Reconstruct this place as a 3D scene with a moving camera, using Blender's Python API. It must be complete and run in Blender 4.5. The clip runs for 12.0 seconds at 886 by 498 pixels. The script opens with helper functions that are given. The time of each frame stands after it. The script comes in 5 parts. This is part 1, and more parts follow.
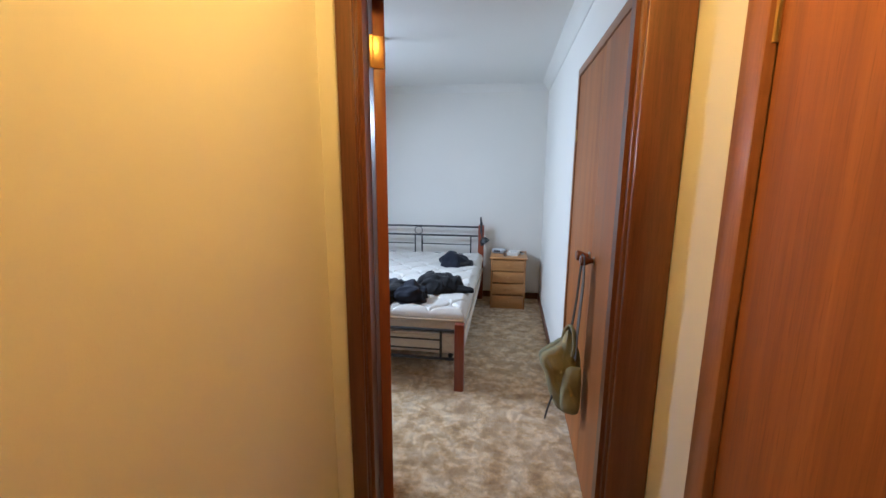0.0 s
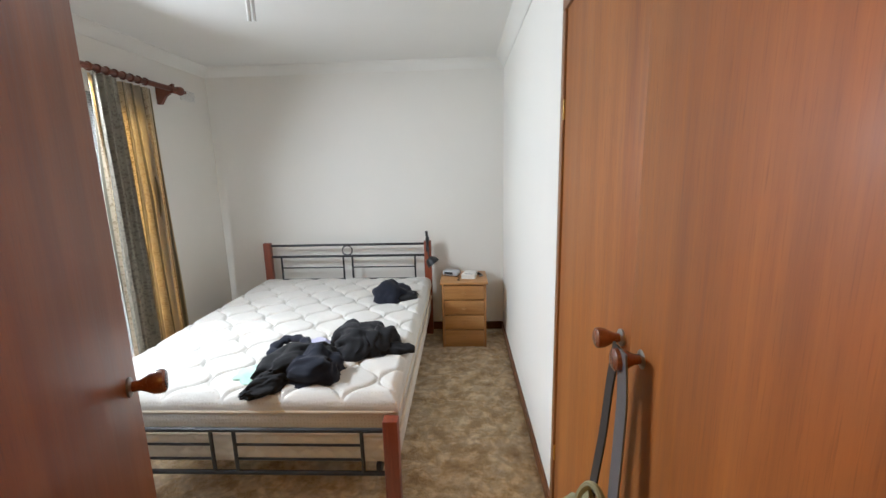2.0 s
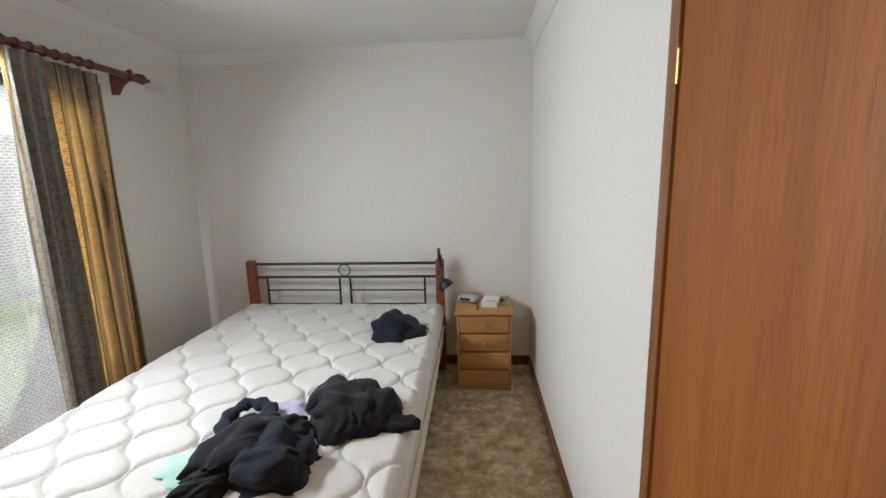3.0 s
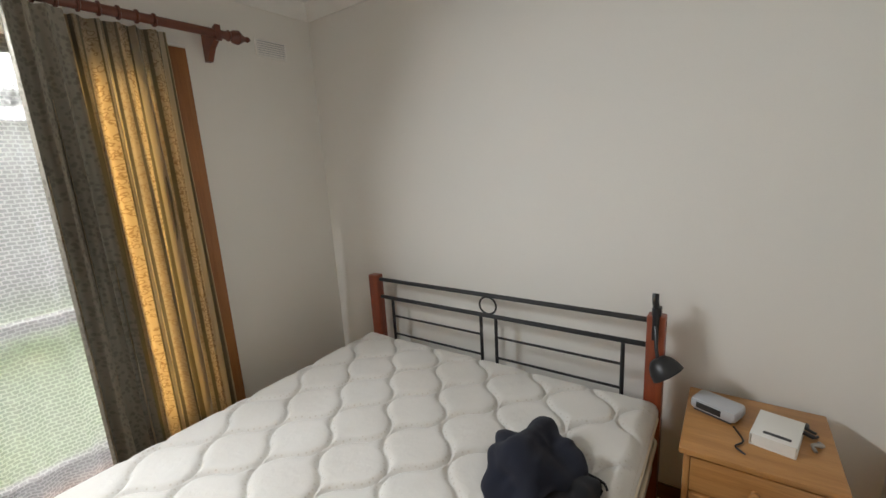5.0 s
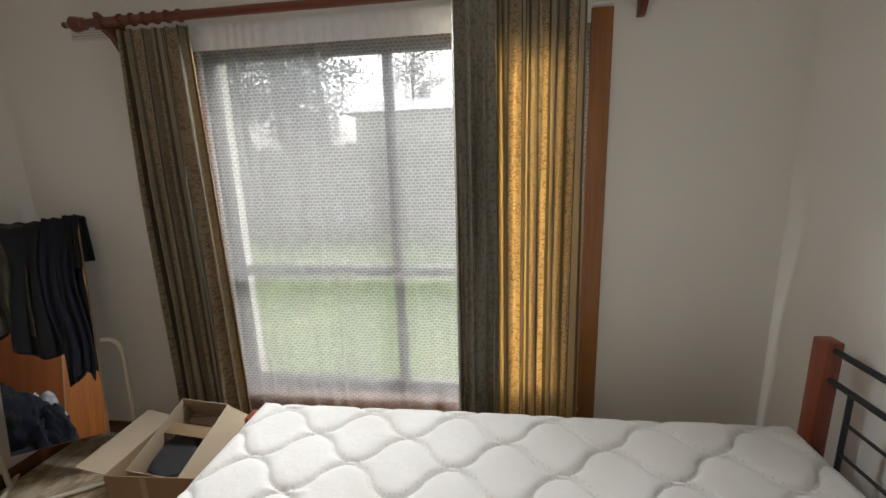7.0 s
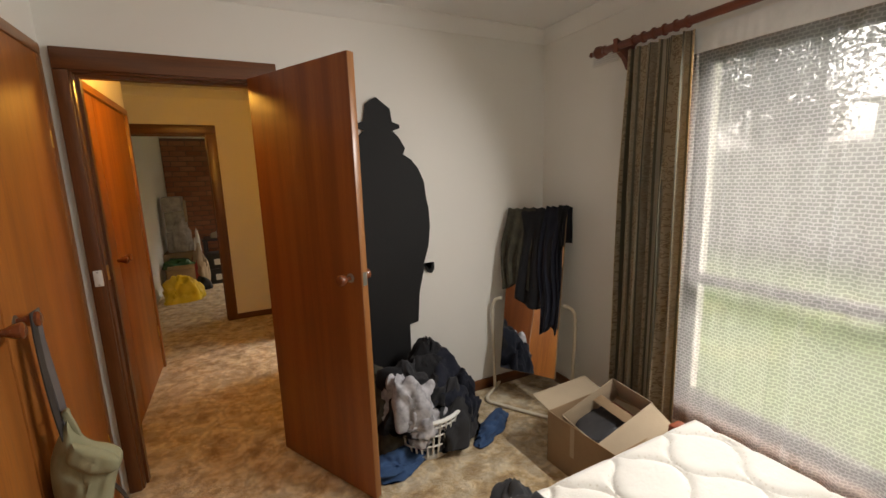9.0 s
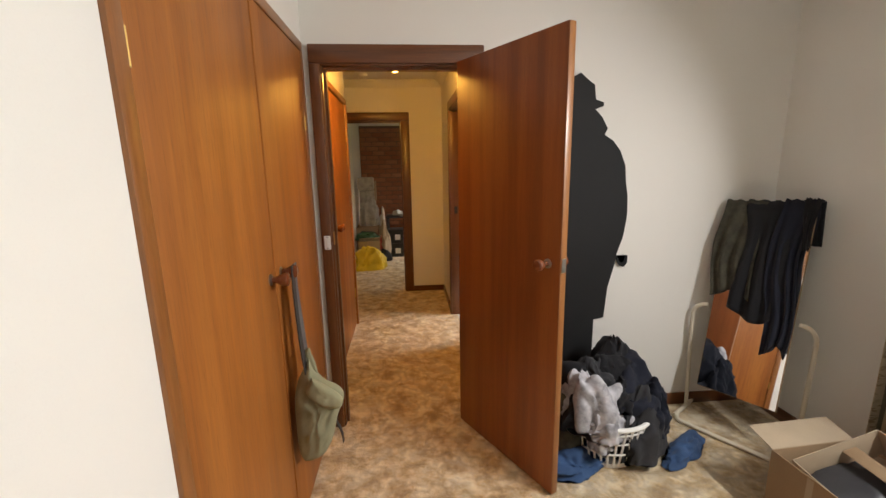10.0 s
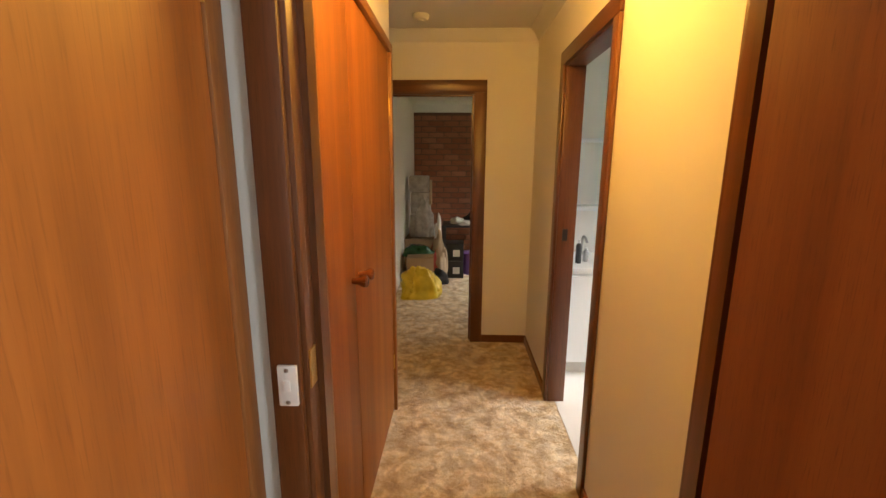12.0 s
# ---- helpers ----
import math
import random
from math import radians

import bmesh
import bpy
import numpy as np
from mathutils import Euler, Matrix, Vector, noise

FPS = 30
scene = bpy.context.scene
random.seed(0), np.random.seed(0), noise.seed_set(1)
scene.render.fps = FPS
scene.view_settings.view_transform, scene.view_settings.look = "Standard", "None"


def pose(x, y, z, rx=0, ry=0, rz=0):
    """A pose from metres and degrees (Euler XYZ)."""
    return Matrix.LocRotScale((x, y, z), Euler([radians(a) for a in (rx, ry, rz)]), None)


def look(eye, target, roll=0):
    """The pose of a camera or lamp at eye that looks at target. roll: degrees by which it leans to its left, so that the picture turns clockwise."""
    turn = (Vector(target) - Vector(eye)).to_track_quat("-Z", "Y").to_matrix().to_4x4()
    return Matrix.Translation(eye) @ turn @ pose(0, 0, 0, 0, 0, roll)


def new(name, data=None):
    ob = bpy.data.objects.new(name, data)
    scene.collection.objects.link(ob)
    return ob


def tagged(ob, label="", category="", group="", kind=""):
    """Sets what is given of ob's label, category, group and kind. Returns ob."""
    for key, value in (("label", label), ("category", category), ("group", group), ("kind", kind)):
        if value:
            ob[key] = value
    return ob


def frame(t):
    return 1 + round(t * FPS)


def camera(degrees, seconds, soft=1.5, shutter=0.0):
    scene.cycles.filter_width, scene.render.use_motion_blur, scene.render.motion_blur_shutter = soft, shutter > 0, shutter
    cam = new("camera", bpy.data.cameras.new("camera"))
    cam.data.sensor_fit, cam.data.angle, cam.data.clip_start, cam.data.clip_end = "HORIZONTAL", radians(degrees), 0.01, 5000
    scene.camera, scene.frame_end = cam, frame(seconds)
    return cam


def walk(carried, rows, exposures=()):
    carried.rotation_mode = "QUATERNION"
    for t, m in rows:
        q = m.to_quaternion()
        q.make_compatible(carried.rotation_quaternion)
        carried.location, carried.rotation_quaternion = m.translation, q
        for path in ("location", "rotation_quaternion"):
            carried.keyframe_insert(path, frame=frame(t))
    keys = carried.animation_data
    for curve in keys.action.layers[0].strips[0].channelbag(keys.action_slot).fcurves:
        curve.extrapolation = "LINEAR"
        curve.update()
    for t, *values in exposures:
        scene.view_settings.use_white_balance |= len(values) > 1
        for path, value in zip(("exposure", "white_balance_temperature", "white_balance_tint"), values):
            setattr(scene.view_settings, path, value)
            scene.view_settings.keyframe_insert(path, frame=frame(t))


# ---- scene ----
cam = camera(93.7, 12.0)
PATH = [
    (0, (0.183, -0.277, 1.532), (-0.119, 1.664, 1.155), 0.3),
    (0.5, (0.226, -0.015, 1.532), (-0.03, 1.93, 1.143), -0.8),
    (1, (0.175, 0.278, 1.528), (0.04, 2.24, 1.162), -1.4),
    (1.5, (0.188, 0.556, 1.526), (0.114, 2.522, 1.163), -1.7),
    (2, (0.2, 0.813, 1.533), (0.108, 2.775, 1.156), -1.4),
    (2.5, (0.164, 1.089, 1.52), (0.043, 3.053, 1.164), -1.3),
    (2.7, (0.157, 1.236, 1.517), (0.023, 3.202, 1.177), -1.4),
    (4.3, (0.119, 2.37, 1.578), (-0.406, 4.254, 1.159), -2.3),
    (4.5, (0.099, 2.507, 1.557), (-0.568, 4.35, 1.16), -3.0),
    (5, (0.088, 2.844, 1.528), (-1.037, 4.444, 1.112), -3.4),
    (5.5, (0.042, 3.103, 1.506), (-1.486, 4.316, 1.065), -2.8),
    (6, (-0.064, 3.306, 1.537), (-1.867, 4.029, 1.062), -1.8),
    (6.5, (-0.141, 3.41, 1.56), (-2.075, 3.622, 1.096), -1.7),
    (6.7, (-0.155, 3.447, 1.554), (-2.103, 3.467, 1.098), -1.8),
    (8.5, (-0.123, 3.363, 1.535), (-1.417, 1.875, 1.201), -1.9),
    (9, (-0.079, 3.373, 1.538), (-0.95, 1.607, 1.186), -1.8),
    (9.5, (-0.012, 3.359, 1.535), (-0.477, 1.45, 1.163), -1.4),
    (10, (0.088, 3.256, 1.516), (-0.08, 1.303, 1.122), -1.0),
    (10.5, (0.193, 2.964, 1.517), (0.244, 1.007, 1.109), -0.7),
    (11, (0.238, 2.62, 1.506), (0.337, 0.662, 1.114), -0.4),
    (11.5, (0.2, 2.162, 1.513), (0.362, 0.21, 1.112), 0.0),
    (12, (0.232, 1.641, 1.489), (0.305, -0.317, 1.09), 0.3),
]
LIGHT_ROWS = [
    (0.0, 1.6, 5000, 7), (1.0, 1.6, 5200, 7), (1.6, 2.0, 5800, 8), (2.0, 1.8, 5900, 8), (2.5, 1.5, 5800, 7), (2.7, 1.45, 5900, 8),
    (4.5, 1.3, 6500, 9), (5.5, 1.35, 6300, 9), (6.5, 1.1, 6300, 9), (8.5, 1.2, 7000, 12), (9.0, 1.35, 7200, 12), (9.5, 1.8, 7400, 13),
    (10.0, 1.82, 6900, 12), (10.5, 1.72, 6600, 11), (11.2, 2.1, 7200, 12), (12.0, 2.05, 6500, 10),
]
walk(cam, [(t, look(eye, target, roll)) for t, eye, target, roll in PATH], LIGHT_ROWS)

# ---- world and light: an overcast day outside, one warm globe in the hall, two lamps added at the window ----
world = bpy.data.worlds.new("overcast_sky")
scene.world = world
world.use_nodes = True
wn = world.node_tree
sky = wn.nodes.new("ShaderNodeTexSky")
sky.sky_type = "NISHITA"
sky.sun_disc = False
sky.sun_elevation = radians(49)
sky.sun_rotation = radians(-86)
sky.dust_density = 6.0
sky.air_density = 1.0
sky.ozone_density = 0.6
soften = wn.nodes.new("ShaderNodeHueSaturation")
soften.inputs["Saturation"].default_value = 0.25
wn.links.new(sky.outputs[0], soften.inputs["Color"])
wn.links.new(soften.outputs[0], wn.nodes["Background"].inputs[0])
wn.nodes["Background"].inputs[1].default_value = 0.12

sun_data = bpy.data.lights.new("overcast_sun", "SUN")
sun_data.energy, sun_data.angle, sun_data.color = 1.0, radians(60), (1.0, 0.97, 0.92)
sun = new("overcast_sun", sun_data)
sun.matrix_world = look((-9, 0.5, 10.5), (0, 0, 0))

def fill_strip(name, at, aim, wide, deep, watts, spread):
    """An area lamp added at the edge of the window opening to boost its daylight."""
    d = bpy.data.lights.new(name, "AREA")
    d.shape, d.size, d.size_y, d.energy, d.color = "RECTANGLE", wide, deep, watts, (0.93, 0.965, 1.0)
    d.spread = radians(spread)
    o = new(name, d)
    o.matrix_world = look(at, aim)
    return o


# added lamps: one under the rod, one behind the gold curtain to backlight it
fill_strip("window_head_fill", (-2.000, 2.75, 2.085), (-1.2, 2.75, 1.45), 1.0, 0.03, 13.5, 156)
fill_strip("window_side_fill", (-2.115, 3.58, 1.18), (-1.0, 3.40, 1.18), 0.28, 1.50, 4.0, 95)

# ---- materials ----
def node_mat(name):
    m = bpy.data.materials.new(name)
    m.use_nodes = True
    nt = m.node_tree
    return m, nt, nt.nodes["Principled BSDF"]


def coords(nt, scale=(1, 1, 1), kind="Object"):
    tc = nt.nodes.new("ShaderNodeTexCoord")
    mp = nt.nodes.new("ShaderNodeMapping")
    mp.inputs["Scale"].default_value = scale
    nt.links.new(tc.outputs[kind], mp.inputs[0])
    return mp.outputs[0]


def noise_tex(nt, vec, scale, detail=4.0, rough=0.55):
    n = nt.nodes.new("ShaderNodeTexNoise")
    n.inputs["Scale"].default_value, n.inputs["Detail"].default_value, n.inputs["Roughness"].default_value = scale, detail, rough
    nt.links.new(vec, n.inputs["Vector"])
    return n.outputs["Fac"]


def ramp(nt, fac, stops):
    r = nt.nodes.new("ShaderNodeValToRGB")
    el = r.color_ramp.elements
    while len(el) < len(stops):
        el.new(0.5)
    for e, (p, c) in zip(el, stops):
        e.position, e.color = p, (*c, 1)
    nt.links.new(fac, r.inputs[0])
    return r.outputs[0]


def mixed(nt, a, b, fac, mode="MIX"):
    m = nt.nodes.new("ShaderNodeMix")
    m.data_type, m.blend_type = "RGBA", mode
    for sock, v in ((m.inputs[6], a), (m.inputs[7], b), (m.inputs[0], fac)):
        if isinstance(v, (int, float)):
            sock.default_value = v
        elif isinstance(v, tuple):
            sock.default_value = (*v, 1)
        else:
            nt.links.new(v, sock)
    return m.outputs[2]


def bumped(nt, bsdf, height, strength=0.3, distance=0.002):
    b = nt.nodes.new("ShaderNodeBump")
    b.inputs["Strength"].default_value, b.inputs["Distance"].default_value = strength, distance
    nt.links.new(height, b.inputs["Height"])
    nt.links.new(b.outputs[0], bsdf.inputs["Normal"])


def shade(c, k):
    return tuple(min(1.0, v * k) for v in c)


def painted(name, colour, rough=0.6, vary=0.06, big=1.3, fine=160.0, bump=0.12, metal=0.0, coat=0.0):
    """Plain surface with a soft large-scale stain and a fine grain."""
    m, nt, b = node_mat(name)
    v = coords(nt)
    large = noise_tex(nt, v, big, 5)
    small = noise_tex(nt, v, fine, 3)
    c = ramp(nt, large, [(0.3, shade(colour, 1 - vary)), (0.7, shade(colour, 1 + vary))])
    c = mixed(nt, c, shade(colour, 1 - 2 * vary), ramp(nt, small, [(0.55, (0, 0, 0)), (0.8, (0.6, 0.6, 0.6))]))
    nt.links.new(c, b.inputs["Base Color"])
    b.inputs["Roughness"].default_value, b.inputs["Metallic"].default_value = rough, metal
    b.inputs["Coat Weight"].default_value = coat
    bumped(nt, b, small, bump, 0.001)
    return m


def timber(name, dark, mid, light, along="z", stripe=9.0, rough=0.38, coat=0.15, contrast=1.0):
    """Veneer: long grain streaks along one axis, broad ribbon figure, pores."""
    m, nt, b = node_mat(name)
    long, cross = 0.35, 1.0
    sc = {"z": (cross, cross, long * 0.12), "x": (long * 0.12, cross, cross), "y": (cross, long * 0.12, cross)}[along]
    v = coords(nt, sc)
    ribbon = noise_tex(nt, v, stripe, 3, 0.5)
    streak = noise_tex(nt, v, stripe * 9, 4, 0.6)
    pores = noise_tex(nt, v, stripe * 42, 2, 0.5)
    broad = noise_tex(nt, coords(nt), 0.9, 2)
    c = ramp(nt, ribbon, [(0.37, dark), (0.5, mid), (0.64, light)])
    c = mixed(nt, c, ramp(nt, streak, [(0.3, shade(dark, 0.85)), (0.6, mid), (0.8, shade(light, 1.1))]), 0.45 * contrast)
    c = mixed(nt, c, shade(dark, 0.6), ramp(nt, pores, [(0.55, (0, 0, 0)), (0.75, (0.5, 0.5, 0.5))]))
    c = mixed(nt, c, shade(mid, 0.8), ramp(nt, broad, [(0.4, (0, 0, 0)), (0.7, (0.4, 0.4, 0.4))]))
    nt.links.new(c, b.inputs["Base Color"])
    r = nt.nodes.new("ShaderNodeMapRange")
    r.inputs[3].default_value, r.inputs[4].default_value = rough - 0.07, rough + 0.12
    nt.links.new(streak, r.inputs[0])
    nt.links.new(r.outputs[0], b.inputs["Roughness"])
    b.inputs["Coat Weight"].default_value, b.inputs["Coat Roughness"].default_value = coat, 0.25
    bumped(nt, b, pores, 0.12, 0.0006)
    return m


def fabric(name, colour, rough=0.95, weave=500.0, vary=0.18, sheen=0.04, fold=9.0):
    m, nt, b = node_mat(name)
    v = coords(nt)
    w = noise_tex(nt, v, weave, 2)
    f = noise_tex(nt, v, fold, 5)
    c = ramp(nt, f, [(0.3, shade(colour, 1 - vary)), (0.7, shade(colour, 1 + vary))])
    c = mixed(nt, c, shade(colour, 1.35), ramp(nt, w, [(0.5, (0, 0, 0)), (0.8, (0.4, 0.4, 0.4))]))
    nt.links.new(c, b.inputs["Base Color"])
    b.inputs["Roughness"].default_value, b.inputs["Sheen Weight"].default_value = rough, sheen
    b.inputs["Sheen Roughness"].default_value = 0.5
    bumped(nt, b, w, 0.4, 0.001)
    return m


WALL = painted("cream_wall_paint", (0.80, 0.775, 0.72), 0.75, 0.02, 0.8, 240, 0.25)
CEILING = painted("white_ceiling_paint", (0.80, 0.79, 0.76), 0.85, 0.02, 0.7, 200, 0.2)
CORNICE = painted("white_plaster_cornice", (0.80, 0.785, 0.74), 0.7, 0.02)
VENEER = timber("orange_wood_veneer", (0.225, 0.069, 0.0100), (0.365, 0.121, 0.0190), (0.465, 0.173, 0.0320), "z", 8.0, 0.52, 0.06)
DOORWOOD = timber("red_brown_door_veneer", (0.185, 0.044, 0.0070), (0.265, 0.069, 0.0110), (0.330, 0.097, 0.0180), "z", 13.0, 0.45, 0.12, 0.7)
TRIM_Z = timber("stained_trim_upright", (0.085, 0.027, 0.0075), (0.150, 0.049, 0.0130), (0.225, 0.080, 0.0230), "z", 16.0, 0.33, 0.3)
TRIM_X = timber("stained_trim_across", (0.085, 0.027, 0.0075), (0.150, 0.049, 0.0130), (0.225, 0.080, 0.0230), "x", 16.0, 0.33, 0.3)
TRIM_Y = timber("stained_trim_along", (0.085, 0.027, 0.0075), (0.150, 0.049, 0.0130), (0.225, 0.080, 0.0230), "y", 16.0, 0.33, 0.3)
FRAME_Z = timber("orange_frame_upright", (0.2380, 0.0850, 0.0213), (0.3230, 0.1275, 0.0357), (0.3910, 0.1700, 0.0553), "z", 15.0, 0.36, 0.25)
FRAME_Y = timber("orange_frame_along", (0.2380, 0.0850, 0.0213), (0.3230, 0.1275, 0.0357), (0.3910, 0.1700, 0.0553), "y", 15.0, 0.36, 0.25)
BEDWOOD = timber("cherry_bed_post", (0.16, 0.03, 0.012), (0.24, 0.05, 0.02), (0.32, 0.08, 0.03), "z", 14.0, 0.35, 0.3)
ROD = timber("dark_red_rod", (0.10, 0.022, 0.010), (0.15, 0.036, 0.015), (0.20, 0.05, 0.02), "y", 14.0, 0.3, 0.35)
PINE = timber("varnished_pine", (0.36, 0.165, 0.048), (0.45, 0.22, 0.072), (0.53, 0.28, 0.10), "z", 10.0, 0.4, 0.25)
PINE_X = timber("varnished_pine_front", (0.36, 0.165, 0.048), (0.46, 0.225, 0.072), (0.54, 0.285, 0.10), "x", 12.0, 0.4, 0.25)
KNOBWOOD = timber("polished_knob_wood", (0.12, 0.03, 0.012), (0.22, 0.065, 0.024), (0.32, 0.11, 0.04), "x", 30.0, 0.22, 0.6)
BLACK_METAL = painted("black_powder_coat", (0.016, 0.016, 0.018), 0.42, 0.15)
BRASS = painted("aged_brass", (0.55, 0.36, 0.12), 0.35, 0.12, metal=1.0)
STEEL = painted("dull_steel", (0.42, 0.41, 0.39), 0.38, 0.1, metal=1.0)
WHITE_PLASTIC = painted("white_plastic", (0.78, 0.77, 0.74), 0.35, 0.02)
CREAM_TUBE = painted("cream_enamel_tube", (0.70, 0.63, 0.50), 0.4, 0.06)
BLACK_BOARD = painted("matt_black_board", (0.007, 0.007, 0.0075), 0.75, 0.15, 2.0)
BLACK_CLOTH = fabric("black_knit", (0.006, 0.006, 0.008))
NAVY_CLOTH = fabric("navy_jersey", (0.006, 0.008, 0.018))
CHARCOAL_CLOTH = fabric("charcoal_fleece", (0.022, 0.022, 0.025), vary=0.3)
GREY_CLOTH = fabric("pale_grey_cotton", (0.40, 0.39, 0.41), vary=0.5, fold=20)
DENIM = fabric("blue_denim", (0.03, 0.07, 0.16), vary=0.3)
OLIVE_CLOTH = fabric("brown_check_cloth", (0.05, 0.045, 0.03), vary=0.5, fold=22)
CANVAS = fabric("khaki_canvas", (0.26, 0.25, 0.15), vary=0.14, fold=6)
STRAP = fabric("dark_webbing", (0.03, 0.025, 0.022))
STRAP_GREY = fabric("grey_webbing", (0.10, 0.095, 0.10))
WHITE_COTTON = fabric("white_cotton_tape", (0.74, 0.74, 0.73), vary=0.05, fold=30)
MINT = fabric("mint_cotton", (0.42, 0.62, 0.52), vary=0.08)
LILAC = fabric("lilac_cotton", (0.50, 0.48, 0.62), vary=0.08)
PIPING = fabric("mattress_piping", (0.62, 0.54, 0.42), vary=0.06)
BASE_TICK = fabric("beige_base_ticking", (0.62, 0.57, 0.49), vary=0.05)
CARD = painted("brown_cardboard", (0.31, 0.205, 0.115), 0.85, 0.1, 4.0)
CARD_IN = painted("pale_cardboard", (0.41, 0.32, 0.22), 0.85, 0.08, 4.0)
YELLOW_BAG = painted("yellow_plastic_bag", (0.68, 0.48, 0.02), 0.45, 0.12, 8.0)
GREY_WRAP = painted("grey_wrapping_film", (0.36, 0.34, 0.32), 0.4, 0.3, 12.0)
BLACK_PLASTIC = painted("black_plastic", (0.015, 0.015, 0.016), 0.4, 0.15)
PURPLE = painted("purple_plastic", (0.16, 0.08, 0.34), 0.4, 0.1)
RED_PLASTIC = painted("dull_red_plastic", (0.30, 0.03, 0.03), 0.45, 0.15)
GREEN_GLASS = painted("dark_green_plastic", (0.03, 0.09, 0.04), 0.25, 0.15)
SILVER = painted("silver_plastic", (0.45, 0.46, 0.48), 0.3, 0.05)
PAPER = painted("white_paper", (0.75, 0.73, 0.68), 0.8, 0.03)
DARK_GREY = painted("dark_grey_plastic", (0.04, 0.04, 0.045), 0.4, 0.1)
PINK_PAINT = painted("pink_brown_sill_paint", (0.52, 0.36, 0.29), 0.5, 0.06)
ALU = painted("brown_aluminium", (0.055, 0.048, 0.045), 0.4, 0.08, metal=0.3)
BATH_WHITE = painted("white_melamine", (0.78, 0.79, 0.80), 0.3, 0.02)
BATH_FLOOR = painted("pale_vinyl", (0.62, 0.60, 0.57), 0.5, 0.06)
MORTAR = painted("brown_mortar", (0.17, 0.10, 0.065), 0.9, 0.15, 6)


def carpet_material():
    m, nt, b = node_mat("sculpted_brown_carpet")
    v = coords(nt)
    n1 = noise_tex(nt, v, 9.0, 6, 0.62)
    n2 = noise_tex(nt, v, 3.0, 3)
    n3 = noise_tex(nt, v, 55.0, 4, 0.7)
    n4 = noise_tex(nt, v, 420.0, 2)
    vo = nt.nodes.new("ShaderNodeTexVoronoi")
    vo.feature = "SMOOTH_F1"
    vo.inputs["Scale"].default_value = 16.0
    wob = nt.nodes.new("ShaderNodeVectorMath")
    wob.operation = "MULTIPLY_ADD"
    wob.inputs[1].default_value = (0.35, 0.35, 0.35)
    nz = nt.nodes.new("ShaderNodeTexNoise")
    nz.inputs["Scale"].default_value = 7.0
    nt.links.new(v, nz.inputs["Vector"])
    nt.links.new(nz.outputs["Color"], wob.inputs[0])
    nt.links.new(v, wob.inputs[2])
    nt.links.new(wob.outputs[0], vo.inputs["Vector"])
    c = ramp(nt, n1, [(0.34, (0.30, 0.175, 0.06)), (0.44, (0.58, 0.40, 0.19)), (0.53, (0.76, 0.61, 0.38)), (0.66, (0.84, 0.74, 0.55))])
    c = mixed(nt, c, (0.27, 0.165, 0.07), ramp(nt, vo.outputs["Distance"], [(0.25, (0, 0, 0)), (0.62, (0.55, 0.55, 0.55))]))
    c = mixed(nt, c, (0.50, 0.38, 0.22), ramp(nt, n2, [(0.5, (0, 0, 0)), (0.7, (0.35, 0.35, 0.35))]))
    c = mixed(nt, c, (0.16, 0.10, 0.045), ramp(nt, n3, [(0.55, (0, 0, 0)), (0.8, (0.6, 0.6, 0.6))]))
    nt.links.new(c, b.inputs["Base Color"])
    b.inputs["Roughness"].default_value, b.inputs["Sheen Weight"].default_value = 1.0, 0.4
    add = nt.nodes.new("ShaderNodeMath")
    add.operation = "MULTIPLY_ADD"
    add.inputs[1].default_value = 0.35
    nt.links.new(n3, add.inputs[0])
    nt.links.new(n1, add.inputs[2])
    add2 = nt.nodes.new("ShaderNodeMath")
    add2.operation = "MULTIPLY_ADD"
    add2.inputs[1].default_value = 0.12
    nt.links.new(n4, add2.inputs[0])
    nt.links.new(add.outputs[0], add2.inputs[2])
    bumped(nt, b, add2.outputs[0], 0.9, 0.03)
    return m


def mattress_material():
    m, nt, b = node_mat("quilted_ticking")
    v = coords(nt)
    vo = nt.nodes.new("ShaderNodeTexVoronoi")
    vo.inputs["Scale"].default_value = 62.0
    vo.inputs["Randomness"].default_value = 0.25
    nt.links.new(v, vo.inputs["Vector"])
    base = ramp(nt, noise_tex(nt, v, 3.0, 4), [(0.3, (0.56, 0.535, 0.49)), (0.7, (0.64, 0.62, 0.58))])
    c = mixed(nt, base, (0.47, 0.42, 0.35), ramp(nt, vo.outputs["Distance"], [(0.12, (0.75, 0.75, 0.75)), (0.3, (0, 0, 0))]))
    nt.links.new(c, b.inputs["Base Color"])
    b.inputs["Roughness"].default_value, b.inputs["Sheen Weight"].default_value = 0.85, 0.2
    bumped(nt, b, noise_tex(nt, v, 38.0, 6, 0.65), 0.5, 0.006)
    return m


